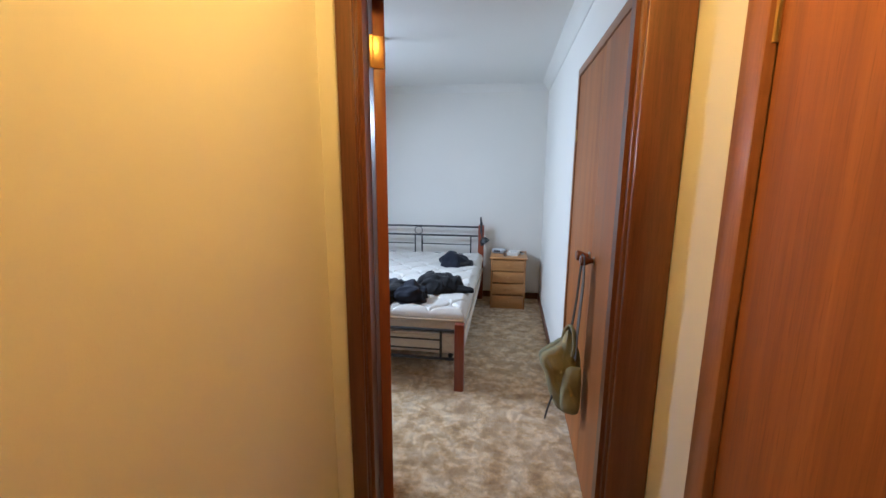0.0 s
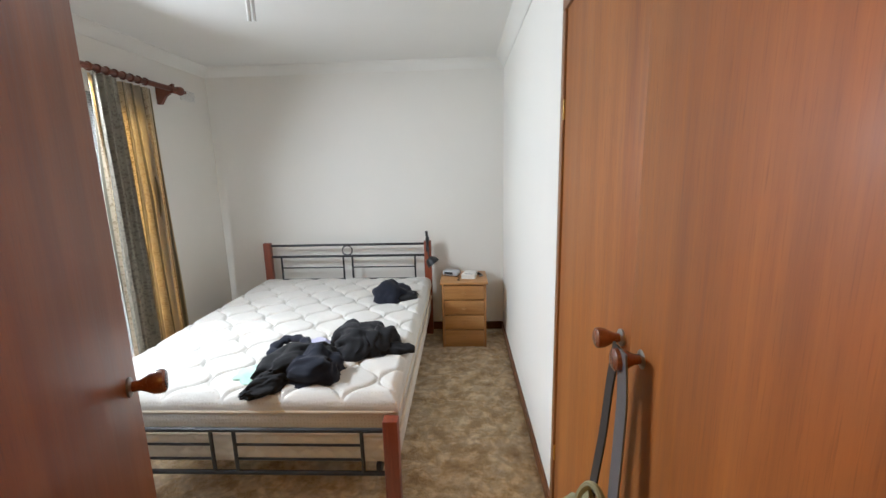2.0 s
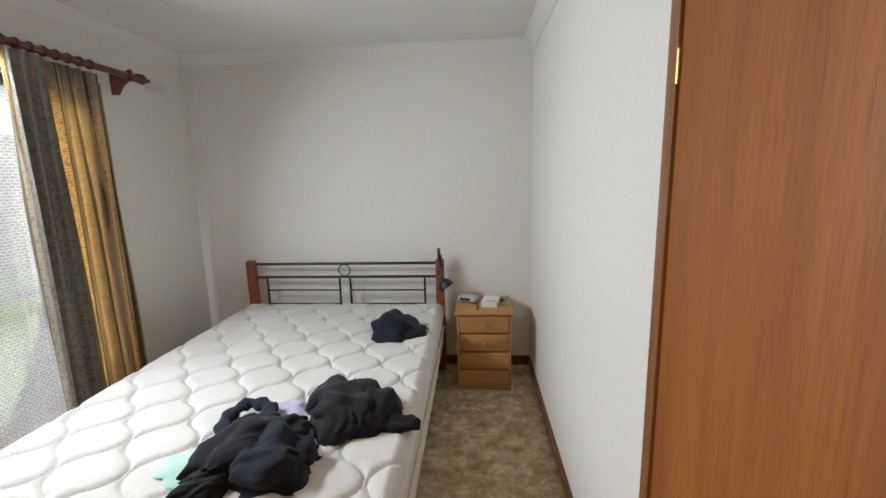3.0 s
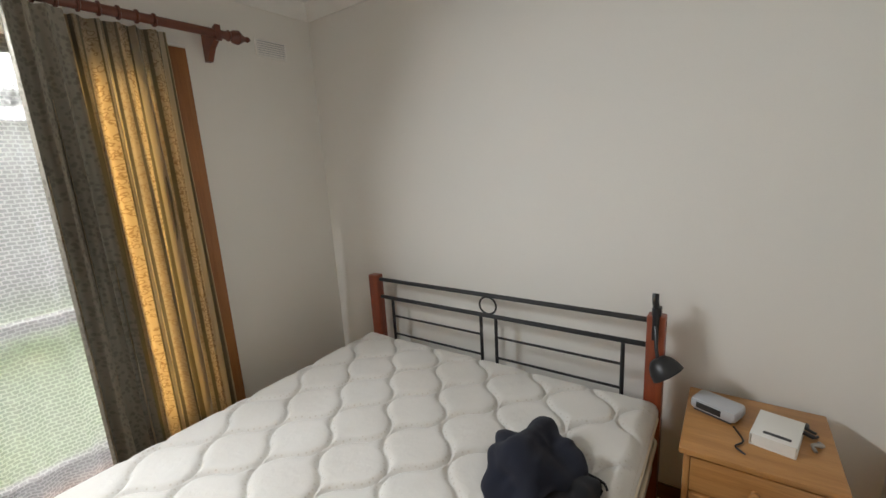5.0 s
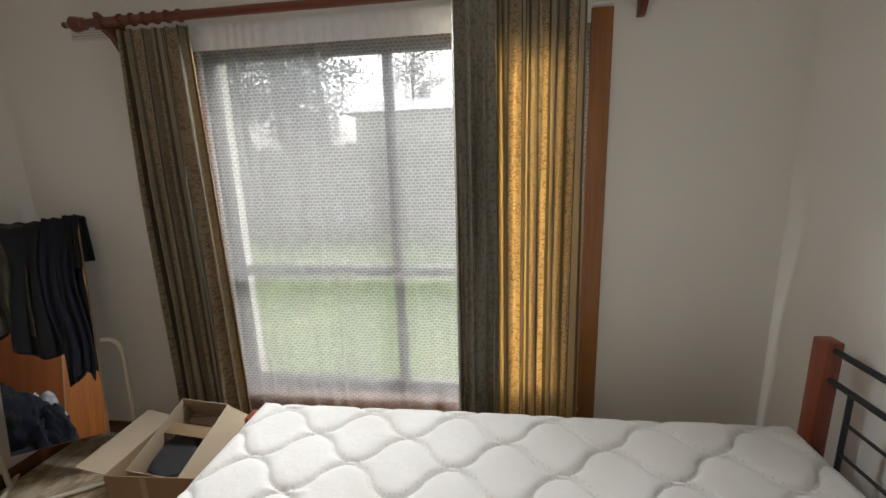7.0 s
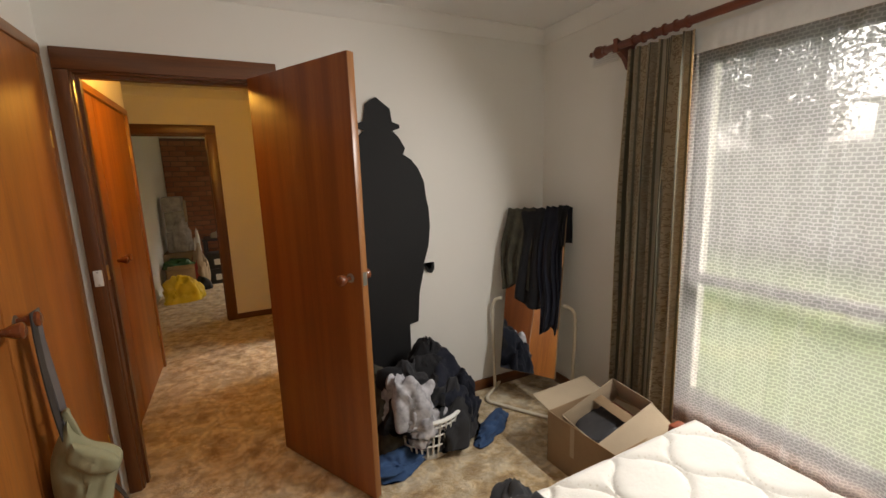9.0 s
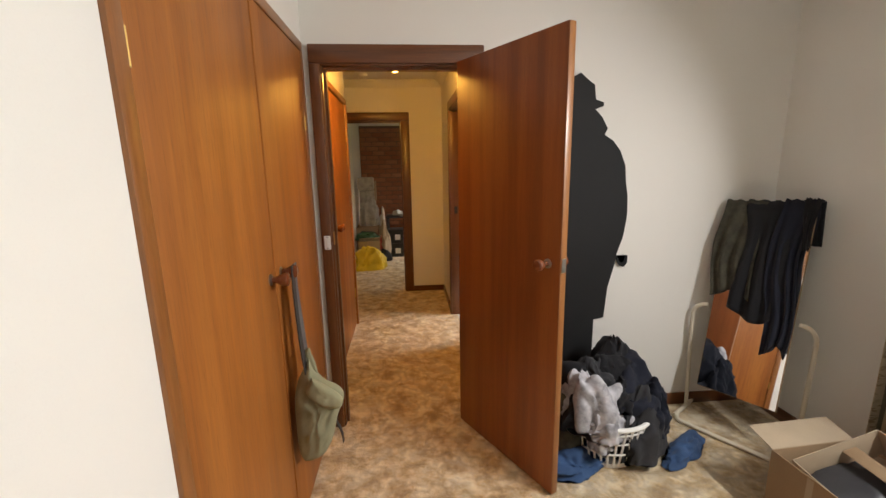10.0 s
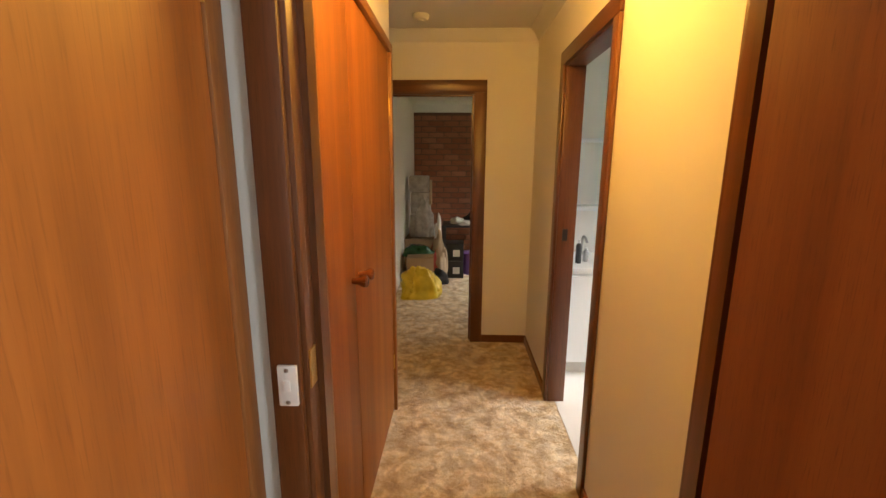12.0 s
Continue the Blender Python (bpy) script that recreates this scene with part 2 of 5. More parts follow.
def curtain_material():
    """Striped brocade: floral bands, plain cream bands and thin sage lines across the cloth's width; lets daylight through."""
    m, nt, b = node_mat("striped_brocade")
    tc = nt.nodes.new("ShaderNodeTexCoord")
    sep = nt.nodes.new("ShaderNodeSeparateXYZ")
    nt.links.new(tc.outputs["UV"], sep.inputs[0])
    fr = nt.nodes.new("ShaderNodeMath")
    fr.operation = "FRACT"
    nt.links.new(sep.outputs[0], fr.inputs[0])

    def stripes(stops):
        r = nt.nodes.new("ShaderNodeValToRGB")
        r.color_ramp.interpolation = "CONSTANT"
        el = r.color_ramp.elements
        while len(el) < len(stops):
            el.new(0.5)
        for e, (p, c) in zip(el, stops):
            e.position, e.color = p, (*c, 1)
        nt.links.new(fr.outputs[0], r.inputs[0])
        return r.outputs[0]

    band = stripes([(0.0, (0.60, 0.53, 0.39)), (0.34, (0.17, 0.155, 0.10)), (0.40, (0.60, 0.56, 0.45)), (0.52, (0.20, 0.185, 0.125)),
                    (0.58, (0.52, 0.45, 0.31)), (0.66, (0.13, 0.12, 0.08)), (0.72, (0.47, 0.42, 0.32)), (0.92, (0.19, 0.175, 0.12))])
    printed = stripes([(0.0, (0.9, 0.9, 0.9)), (0.34, (0, 0, 0)), (0.72, (0.55, 0.55, 0.55)), (0.92, (0, 0, 0))])
    mp = nt.nodes.new("ShaderNodeMapping")
    mp.inputs["Scale"].default_value = (1.0, 8.0, 1.0)
    nt.links.new(tc.outputs["UV"], mp.inputs[0])
    wob = nt.nodes.new("ShaderNodeTexNoise")
    wob.inputs["Scale"].default_value = 5.0
    nt.links.new(mp.outputs[0], wob.inputs["Vector"])
    warp = nt.nodes.new("ShaderNodeVectorMath")
    warp.operation = "MULTIPLY_ADD"
    warp.inputs[1].default_value = (0.25, 0.25, 0.25)
    nt.links.new(wob.outputs["Color"], warp.inputs[0])
    nt.links.new(mp.outputs[0], warp.inputs[2])
    fl = nt.nodes.new("ShaderNodeTexVoronoi")
    fl.inputs["Scale"].default_value = 6.5
    nt.links.new(warp.outputs[0], fl.inputs["Vector"])
    flowers = ramp(nt, fl.outputs["Distance"], [(0.30, (0, 0, 0)), (0.42, (1, 1, 1)), (0.56, (0.1, 0.1, 0.1))])
    c = mixed(nt, band, (0.24, 0.15, 0.065), mixed(nt, (0, 0, 0), flowers, printed))
    nt.links.new(c, b.inputs["Base Color"])
    b.inputs["Roughness"].default_value, b.inputs["Sheen Weight"].default_value = 0.7, 0.3
    bumped(nt, b, fl.outputs["Distance"], 0.25, 0.002)
    tr = nt.nodes.new("ShaderNodeBsdfTranslucent")
    nt.links.new(mixed(nt, mixed(nt, c, (1.0, 1.0, 1.0), 0.10), (1.0, 0.80, 0.48), 0.9, "MULTIPLY"), tr.inputs[0])
    mx = nt.nodes.new("ShaderNodeMixShader")
    mx.inputs[0].default_value = 0.55
    nt.links.new(b.outputs[0], mx.inputs[1])
    nt.links.new(tr.outputs[0], mx.inputs[2])
    nt.links.new(mx.outputs[0], nt.nodes["Material Output"].inputs[0])
    return m


def lace_material():
    """White net with rows of small hexagon-like meshes, denser floral threads and bands across."""
    m, nt, b = node_mat("white_lace")
    v = coords(nt, (1, 1, 1), "UV")
    nz = nt.nodes.new("ShaderNodeTexNoise")
    nz.inputs["Scale"].default_value = 60.0
    nt.links.new(v, nz.inputs["Vector"])
    warp = nt.nodes.new("ShaderNodeVectorMath")
    warp.operation = "MULTIPLY_ADD"
    warp.inputs[1].default_value = (0.009, 0.009, 0.0)
    nt.links.new(nz.outputs["Color"], warp.inputs[0])
    nt.links.new(v, warp.inputs[2])
    br = nt.nodes.new("ShaderNodeTexBrick")
    br.inputs["Scale"].default_value = 1.0
    br.inputs["Color1"].default_value = br.inputs["Color2"].default_value = (0.27, 0.27, 0.27, 1)
    br.inputs["Mortar"].default_value = (0.46, 0.46, 0.46, 1)
    br.inputs["Brick Width"].default_value, br.inputs["Row Height"].default_value = 0.024, 0.015
    br.inputs["Mortar Size"].default_value, br.inputs["Mortar Smooth"].default_value = 0.004, 1.0
    nt.links.new(warp.outputs[0], br.inputs["Vector"])
    flower = noise_tex(nt, v, 26.0, 3)
    dens = mixed(nt, br.outputs["Color"], (0.62, 0.62, 0.62), ramp(nt, flower, [(0.5, (0, 0, 0)), (0.66, (0.16, 0.16, 0.16))]))
    b.inputs["Base Color"].default_value = (0.88, 0.88, 0.90, 1)
    b.inputs["Roughness"].default_value = 0.9
    tl = nt.nodes.new("ShaderNodeBsdfTranslucent")
    tl.inputs[0].default_value = (0.97, 0.97, 0.99, 1)
    body = nt.nodes.new("ShaderNodeMixShader")
    body.inputs[0].default_value = 0.85
    nt.links.new(b.outputs[0], body.inputs[1])
    nt.links.new(tl.outputs[0], body.inputs[2])
    clear = nt.nodes.new("ShaderNodeBsdfTransparent")
    mx = nt.nodes.new("ShaderNodeMixShader")
    nt.links.new(dens, mx.inputs[0])
    nt.links.new(clear.outputs[0], mx.inputs[1])
    nt.links.new(body.outputs[0], mx.inputs[2])
    nt.links.new(mx.outputs[0], nt.nodes["Material Output"].inputs[0])
    return m


def curtain_lining_material():
    """The matt grey back of the brocade, its print faintly showing."""
    m, nt, b = node_mat("grey_curtain_back")
    v = coords(nt, (0.5, 1.0, 1.0), "UV")
    vo = nt.nodes.new("ShaderNodeTexVoronoi")
    vo.inputs["Scale"].default_value = 55.0
    nt.links.new(v, vo.inputs["Vector"])
    c = mixed(nt, (0.175, 0.155, 0.12), (0.275, 0.25, 0.20), ramp(nt, vo.outputs["Distance"], [(0.3, (0, 0, 0)), (0.5, (0.75, 0.75, 0.75))]))
    nt.links.new(c, b.inputs["Base Color"])
    b.inputs["Roughness"].default_value = 0.9
    bumped(nt, b, vo.outputs["Distance"], 0.3, 0.002)
    return m


def glass_material():
    m, nt, b = node_mat("window_glass")
    clear = nt.nodes.new("ShaderNodeBsdfTransparent")
    gloss = nt.nodes.new("ShaderNodeBsdfGlossy")
    gloss.inputs["Roughness"].default_value = 0.02
    fres = nt.nodes.new("ShaderNodeFresnel")
    mx = nt.nodes.new("ShaderNodeMixShader")
    nt.links.new(fres.outputs[0], mx.inputs[0])
    nt.links.new(clear.outputs[0], mx.inputs[1])
    nt.links.new(gloss.outputs[0], mx.inputs[2])
    nt.links.new(mx.outputs[0], nt.nodes["Material Output"].inputs[0])
    return m


def mirror_material():
    m, nt, b = node_mat("mirror_silver")
    b.inputs["Base Color"].default_value = (0.86, 0.87, 0.87, 1)
    b.inputs["Metallic"].default_value, b.inputs["Roughness"].default_value = 1.0, 0.02
    return m


def glow_material(name, colour, strength):
    m, nt, b = node_mat(name)
    b.inputs["Emission Color"].default_value = (*colour, 1)
    b.inputs["Emission Strength"].default_value = strength
    return m


def brick_material():
    m, nt, b = node_mat("red_brown_brick")
    v = coords(nt)
    info = nt.nodes.new("ShaderNodeObjectInfo")
    tone = ramp(nt, info.outputs["Random"], [(0.0, (0.28, 0.105, 0.055)), (0.5, (0.35, 0.14, 0.075)), (1.0, (0.42, 0.18, 0.10))])
    c = mixed(nt, tone, (0.14, 0.06, 0.04), ramp(nt, noise_tex(nt, v, 40, 5), [(0.5, (0, 0, 0)), (0.75, (0.7, 0.7, 0.7))]))
    nt.links.new(c, b.inputs["Base Color"])
    b.inputs["Roughness"].default_value = 0.9
    bumped(nt, b, noise_tex(nt, v, 90, 4), 0.5, 0.004)
    return m


def grass_material():
    m, nt, b = node_mat("lawn")
    v = coords(nt)
    c = ramp(nt, noise_tex(nt, v, 1.2, 5), [(0.3, (0.07, 0.12, 0.03)), (0.55, (0.12, 0.19, 0.05)), (0.75, (0.26, 0.28, 0.10))])
    c = mixed(nt, c, (0.30, 0.29, 0.15), ramp(nt, noise_tex(nt, v, 30, 4), [(0.5, (0, 0, 0)), (0.75, (0.6, 0.6, 0.6))]))
    nt.links.new(c, b.inputs["Base Color"])
    b.inputs["Roughness"].default_value = 1.0
    bumped(nt, b, noise_tex(nt, v, 60, 4), 0.8, 0.05)
    return m


CARPET, TICKING, BROCADE, LACE = carpet_material(), mattress_material(), curtain_material(), lace_material()
GLASS, MIRROR, BRICK, LAWN = glass_material(), mirror_material(), brick_material(), grass_material()
GLOBE = glow_material("lit_opal_glass", (1.0, 0.51, 0.085), 27.0)
FENCE_WOOD = timber("weathered_paling", (0.34, 0.325, 0.31), (0.44, 0.425, 0.40), (0.54, 0.52, 0.49), "z", 9.0, 0.9, 0.0)
# same timber as the palings, darkened to put the rails' shade lines into colour
FENCE_RAIL = timber("shaded_weathered_rail", (0.16, 0.15, 0.14), (0.24, 0.225, 0.21), (0.31, 0.295, 0.28), "y", 9.0, 0.9, 0.0)
SIDING = painted("white_weatherboard", (0.80, 0.79, 0.76), 0.7, 0.03)
ROOF = painted("grey_roof_sheet", (0.30, 0.31, 0.33), 0.6, 0.08)
BARK = painted("pale_bark", (0.30, 0.27, 0.23), 0.9, 0.2, 8)
LEAF = painted("grey_green_leaf", (0.055, 0.08, 0.05), 0.7, 0.3, 3)


# ---- mesh helpers ----
def add_box(bm, x0, x1, y0, y1, z0, z1, bevel=0.0):
    """An axis-aligned box, its edges rounded by bevel."""
    got = bmesh.ops.create_cube(bm, size=1.0)["verts"]
    for v in got:
        v.co = Vector((x0 + (v.co.x + 0.5) * (x1 - x0), y0 + (v.co.y + 0.5) * (y1 - y0), z0 + (v.co.z + 0.5) * (z1 - z0)))
    if bevel > 0:
        edges = list({e for v in got for e in v.link_edges})
        bmesh.ops.bevel(bm, geom=edges, offset=bevel, segments=2, affect="EDGES", profile=0.5)


def box(x0, x1, y0, y1, z0, z1, bevel=0.0):
    bm = bmesh.new()
    add_box(bm, x0, x1, y0, y1, z0, z1, bevel)
    return bm


def boxes(rows, bevel=0.0):
    bm = bmesh.new()
    for r in rows:
        add_box(bm, *r, bevel)
    return bm


def add_tube(bm, pts, radius, sides=10, squash=1.0, caps=True):
    """A round bar along a line of points; radius may be one number or one for each point."""
    pts = [Vector(p) for p in pts]
    radii = radius if isinstance(radius, (list, tuple)) else [radius] * len(pts)
    rings, side = [], None
    for i, p in enumerate(pts):
        d = (pts[min(i + 1, len(pts) - 1)] - pts[max(i - 1, 0)]).normalized()
        if side is None:
            side = d.cross(Vector((0, 0, 1)) if abs(d.z) < 0.9 else Vector((1, 0, 0))).normalized()
        else:
            side = (side - d * side.dot(d)).normalized()
        up = d.cross(side)
        rings.append([bm.verts.new(p + (side * math.cos(a) + up * math.sin(a) * squash) * radii[i])
                      for a in (2 * math.pi * k / sides for k in range(sides))])
    for a, b in zip(rings, rings[1:]):
        for k in range(sides):
            bm.faces.new((a[k], a[(k + 1) % sides], b[(k + 1) % sides], b[k]))
    if caps:
        bm.faces.new(rings[0][::-1])
        bm.faces.new(rings[-1])


def tube(pts, radius, sides=10, squash=1.0):
    bm = bmesh.new()
    add_tube(bm, pts, radius, sides, squash)
    return bm


def turned(profile, origin, axis, sides=20):
    """A turned piece: profile rows (distance along the axis, radius)."""
    o, a = Vector(origin), Vector(axis).normalized()
    return tube([o + a * d for d, _ in profile], [max(r, 0.0008) for _, r in profile], sides)


def bend(points, steps=6):
    """A smooth line through a few points."""
    p = [Vector(q) for q in points]
    out = []
    for i in range(len(p) - 1):
        a, b, c, d = p[max(i - 1, 0)], p[i], p[i + 1], p[min(i + 2, len(p) - 1)]
        for k in range(steps):
            t = k / steps
            out.append(0.5 * (2 * b + (c - a) * t + (2 * a - 5 * b + 4 * c - d) * t * t + (3 * b - a - 3 * c + d) * t ** 3))
    return out + [p[-1]]


def slab(outline, thick, place):
    """A flat board: outline points (u, v) on the pose's x and z, thick along its y."""
    bm = bmesh.new()
    front = [bm.verts.new(place @ Vector((u, 0, v))) for u, v in outline]
    back = [bm.verts.new(place @ Vector((u, thick, v))) for u, v in outline]
    bm.faces.new(front)
    bm.faces.new(back[::-1])
    for i in range(len(outline)):
        j = (i + 1) % len(outline)
        bm.faces.new((front[j], front[i], back[i], back[j]))
    return bm


def crumple(centre, size, seed, turn=0.0, folds=1.0, level=5, flat=0.35):
    """A heap of cloth: a flattened lump with sharp folds and an uneven outline, sitting on its base."""
    bm = bmesh.new()
    bmesh.ops.create_icosphere(bm, subdivisions=level, radius=1.0)
    off = Vector((seed * 3.7, seed * 1.9, seed * 5.3))
    c, s = math.cos(radians(turn)), math.sin(radians(turn))
    for v in bm.verts:
        p = v.co.copy()
        r = 1.0 + 0.38 * noise.noise(p * 1.6 + off)
        lay = noise.noise(p * 0.9 + off) * 1.2 + seed
        cl, sl = math.cos(lay), math.sin(lay)
        q = Vector(((p.x * cl + p.y * sl) * 3.1, (p.y * cl - p.x * sl) * 1.0, p.z * 1.7)) + off
        q += Vector((noise.noise(q * 0.8), noise.noise(q * 0.8 + Vector((7, 0, 0))), noise.noise(q * 0.8 + Vector((0, 9, 0))))) * 0.9
        ridge = 1.0 - 2.2 * abs(noise.noise(q))
        fine = 1.0 - 2.2 * abs(noise.noise(q * 2.3))
        r += folds * (0.13 * ridge + 0.035 * fine)
        p *= r
        z = p.z
        z = z * flat if z < 0 else z
        x, y = p.x * size[0], p.y * size[1]
        if p.z < 0:
            z = -0.02
        v.co = Vector((centre[0] + x * c - y * s, centre[1] + x * s + y * c, centre[2] + max(z, 0.0) * size[2] + 0.002))
    return bm


def mesh_of(name, bm, material, smooth=None):
    bmesh.ops.recalc_face_normals(bm, faces=bm.faces[:])
    me = bpy.data.meshes.new(name)
    if smooth is not None:
        for f in bm.faces:
            f.smooth = True
        for e in bm.edges:
            if len(e.link_faces) == 2 and e.calc_face_angle(0) > radians(smooth):
                e.smooth = False
    bm.to_mesh(me)
    bm.free()
    me.materials.append(material)
    return me


def part(name, bm, material, parent, label="", smooth=35):
    ob = new(name, mesh_of(name, bm, material, smooth))
    ob.parent = parent
    if label:
        ob["label"] = label
    return ob


def single(name, bm, material, label, category, kind="", group="", smooth=35):
    return tagged(new(name, mesh_of(name, bm, material, smooth)), label, category, group, kind)


def thing(name, at, label, category, group="", kind=""):
    ob = new(name)
    ob.empty_display_size = 0.1
    return tagged(ob, label, category, group, kind)


# ---- the plan, in metres ----
WEST, EAST, SOUTH, NORTH = -2.08, 0.585, 0.98, 4.66
HALL_W, HALL_E, HALL_S, HALL_N = -0.35, 0.612, -1.71, 0.88
TOP = 2.46
DOOR_L, DOOR_R, DOOR_H = -0.238, 0.49, 2.02

# ---- structure ----
single("floor", box(-2.3, 3.0, -5.6, 4.9, -0.12, 0.0), CARPET, "mottled brown and beige sculpted carpet through bedroom and hall", "floor", "structure", smooth=None)
single("ceiling", box(-2.3, 3.0, -5.6, 4.9, TOP, TOP + 0.1), CEILING, "flat white painted plaster ceiling", "ceiling", "structure", smooth=None)
single("wall_north", box(-2.3, 0.9, NORTH, NORTH + 0.12, 0, TOP), WALL, "plain cream painted wall behind the bed head", "wall", "structure", smooth=None)
WIN_S, WIN_N, WIN_B, WIN_T = 2.05, 3.835, 0.285, 2.06
single("wall_west", boxes([
    (WEST - 0.22, WEST, SOUTH - 0.1, WIN_S, 0, TOP), (WEST - 0.22, WEST, WIN_N, NORTH, 0, TOP),
    (WEST - 0.22, WEST, WIN_S, WIN_N, 0, WIN_B), (WEST - 0.22, WEST, WIN_S, WIN_N, WIN_T, TOP)]), WALL,
    "cream painted outer wall with a large window opening", "wall", "structure", smooth=None)
single("wall_east", boxes([(EAST, EAST + 0.1, 2.456, NORTH, 0, TOP), (EAST, EAST + 0.1, SOUTH, 2.456, 2.12, TOP), (1.15, 1.25, SOUTH, 2.53, 0, 2.12)]), WALL,
    "cream painted wall beside the built-in wardrobe", "wall", "structure", smooth=None)
single("wall_south", boxes([
    (WEST, DOOR_L - 0.03, HALL_N, SOUTH, 0, TOP), (DOOR_R + 0.03, 1.25, HALL_N, SOUTH, 0, TOP),
    (DOOR_L - 0.03, DOOR_R + 0.03, HALL_N, SOUTH, DOOR_H + 0.03, TOP)]), WALL,
    "cream painted wall between bedroom and hall", "wall", "structure", smooth=None)
# hall
SIDE_S, SIDE_N = -0.80, -0.075
single("wall_hall_west", boxes([
    (HALL_W - 0.1, HALL_W, SIDE_N + 0.02, HALL_N, 0, TOP), (HALL_W - 0.1, HALL_W, HALL_S, SIDE_S - 0.02, 0, TOP),
    (HALL_W - 0.1, HALL_W, SIDE_S - 0.02, SIDE_N + 0.02, DOOR_H + 0.02, TOP)]), WALL,
    "cream hall wall with the bathroom doorway", "wall", "structure", smooth=None)
CUP_S, CUP_N = -0.66, 0.535
single("wall_hall_east", boxes([
    (HALL_E, HALL_E + 0.1, CUP_N, HALL_N, 0, TOP), (HALL_E, HALL_E + 0.1, CUP_S - 0.07, CUP_S, 0, TOP),
    (HALL_E, HALL_E + 0.1, CUP_S, CUP_N, 2.09, TOP), (1.15, 1.25, CUP_S - 0.07, HALL_N, 0, TOP), (HALL_E + 0.1, 1.15, CUP_S - 0.07, CUP_S + 0.03, 0, TOP)]), WALL,
    "cream hall wall around the linen cupboard", "wall", "structure", smooth=None)
FAR_W, FAR_E = 0.125, 0.86
single("wall_hall_south", boxes([
    (-2.3, FAR_W - 0.02, HALL_S - 0.1, HALL_S, 0, TOP), (FAR_E + 0.02, 3.0, HALL_S - 0.1, HALL_S, 0, TOP),
    (FAR_W - 0.02, FAR_E + 0.02, HALL_S - 0.1, HALL_S, DOOR_H + 0.02, TOP)]), WALL,
    "cream hall end wall with an open doorway", "wall", "structure", smooth=None)
single("wall_passage_east", box(2.9, 3.0, HALL_S, CUP_S, 0, TOP), WALL, "plain cream wall closing the side passage", "wall", "structure", smooth=None)
single("wall_passage_north", box(1.25, 2.9, CUP_S - 0.07, CUP_S + 0.03, 0, TOP), WALL, "plain cream wall along the side passage", "wall", "structure", smooth=None)
# far room and bathroom shells
BRICK_Y = -5.3
single("wall_far_east", box(0.96, 1.06, BRICK_Y, HALL_S - 0.1, 0, TOP), WALL, "white side wall of the storage room", "wall", "structure", smooth=None)
single("wall_far_west", boxes([(-2.3, -2.2, BRICK_Y, -4.7, 0, TOP), (-2.3, -2.2, -2.6, HALL_S - 0.1, 0, TOP), (-2.3, -2.2, -4.7, -2.6, 0, 0.8), (-2.3, -2.2, -4.7, -2.6, 2.1, TOP)]),
       WALL, "white wall of the storage room with its window opening", "wall", "structure", smooth=None)
single("wall_bath_west", boxes([(-2.3, -2.2, HALL_S, -1.3, 0, TOP), (-2.3, -2.2, 0.2, SOUTH - 0.1, 0, TOP), (-2.3, -2.2, -1.3, 0.2, 0, 0.9), (-2.3, -2.2, -1.3, 0.2, 2.1, TOP)]),
       BATH_WHITE, "white bathroom wall with its window opening", "wall", "structure", smooth=None)
single("bathroom_floor", box(-2.2, HALL_W - 0.05, HALL_S, HALL_N, 0.0, 0.004), BATH_FLOOR, "pale grey vinyl bathroom floor", "floor", "structure", smooth=None)


def cornice(name, x0, y0, x1, y1, nx, ny):
    """Coved plaster strip between wall and ceiling; n points into the room."""
    bm = bmesh.new()
    prof = [(0, 0), (0, -0.075), (0.006, -0.075), (0.012, -0.066), (0.03, -0.040), (0.055, -0.016), (0.068, -0.010), (0.075, -0.006), (0.075, 0)]
    ends = []
    for x, y in ((x0, y0), (x1, y1)):
        ends.append([bm.verts.new((x + nx * d, y + ny * d, TOP + h)) for d, h in prof])
    n = len(prof)
    for k in range(n):
        bm.faces.new((ends[0][k], ends[0][(k + 1) % n], ends[1][(k + 1) % n], ends[1][k]))
    bm.faces.new(ends[0]), bm.faces.new(ends[1][::-1])
    single(name, bm, CORNICE, "white coved plaster cornice at the ceiling", "cornice", "structure", smooth=50)


cornice("cornice_north", WEST, NORTH, EAST, NORTH, 0, -1)
cornice("cornice_south", WEST, SOUTH, EAST, SOUTH, 0, 1)
cornice("cornice_west", WEST, SOUTH, WEST, NORTH, 1, 0)
cornice("cornice_east", EAST, SOUTH, EAST, NORTH, -1, 0)
cornice("cornice_hall_west", HALL_W, HALL_S, HALL_W, HALL_N, 1, 0)
cornice("cornice_hall_east", HALL_E, CUP_S - 0.07, HALL_E, HALL_N, -1, 0)
cornice("cornice_hall_south", HALL_W, HALL_S, 2.9, HALL_S, 0, 1)
cornice("cornice_hall_north", HALL_W, HALL_N, HALL_E, HALL_N, 0, -1)
cornice("cornice_far", -2.2, BRICK_Y + 0.1, 0.96, BRICK_Y + 0.1, 0, 1)
cornice("cornice_far_side", 0.96, BRICK_Y + 0.1, 0.96, HALL_S - 0.1, -1, 0)

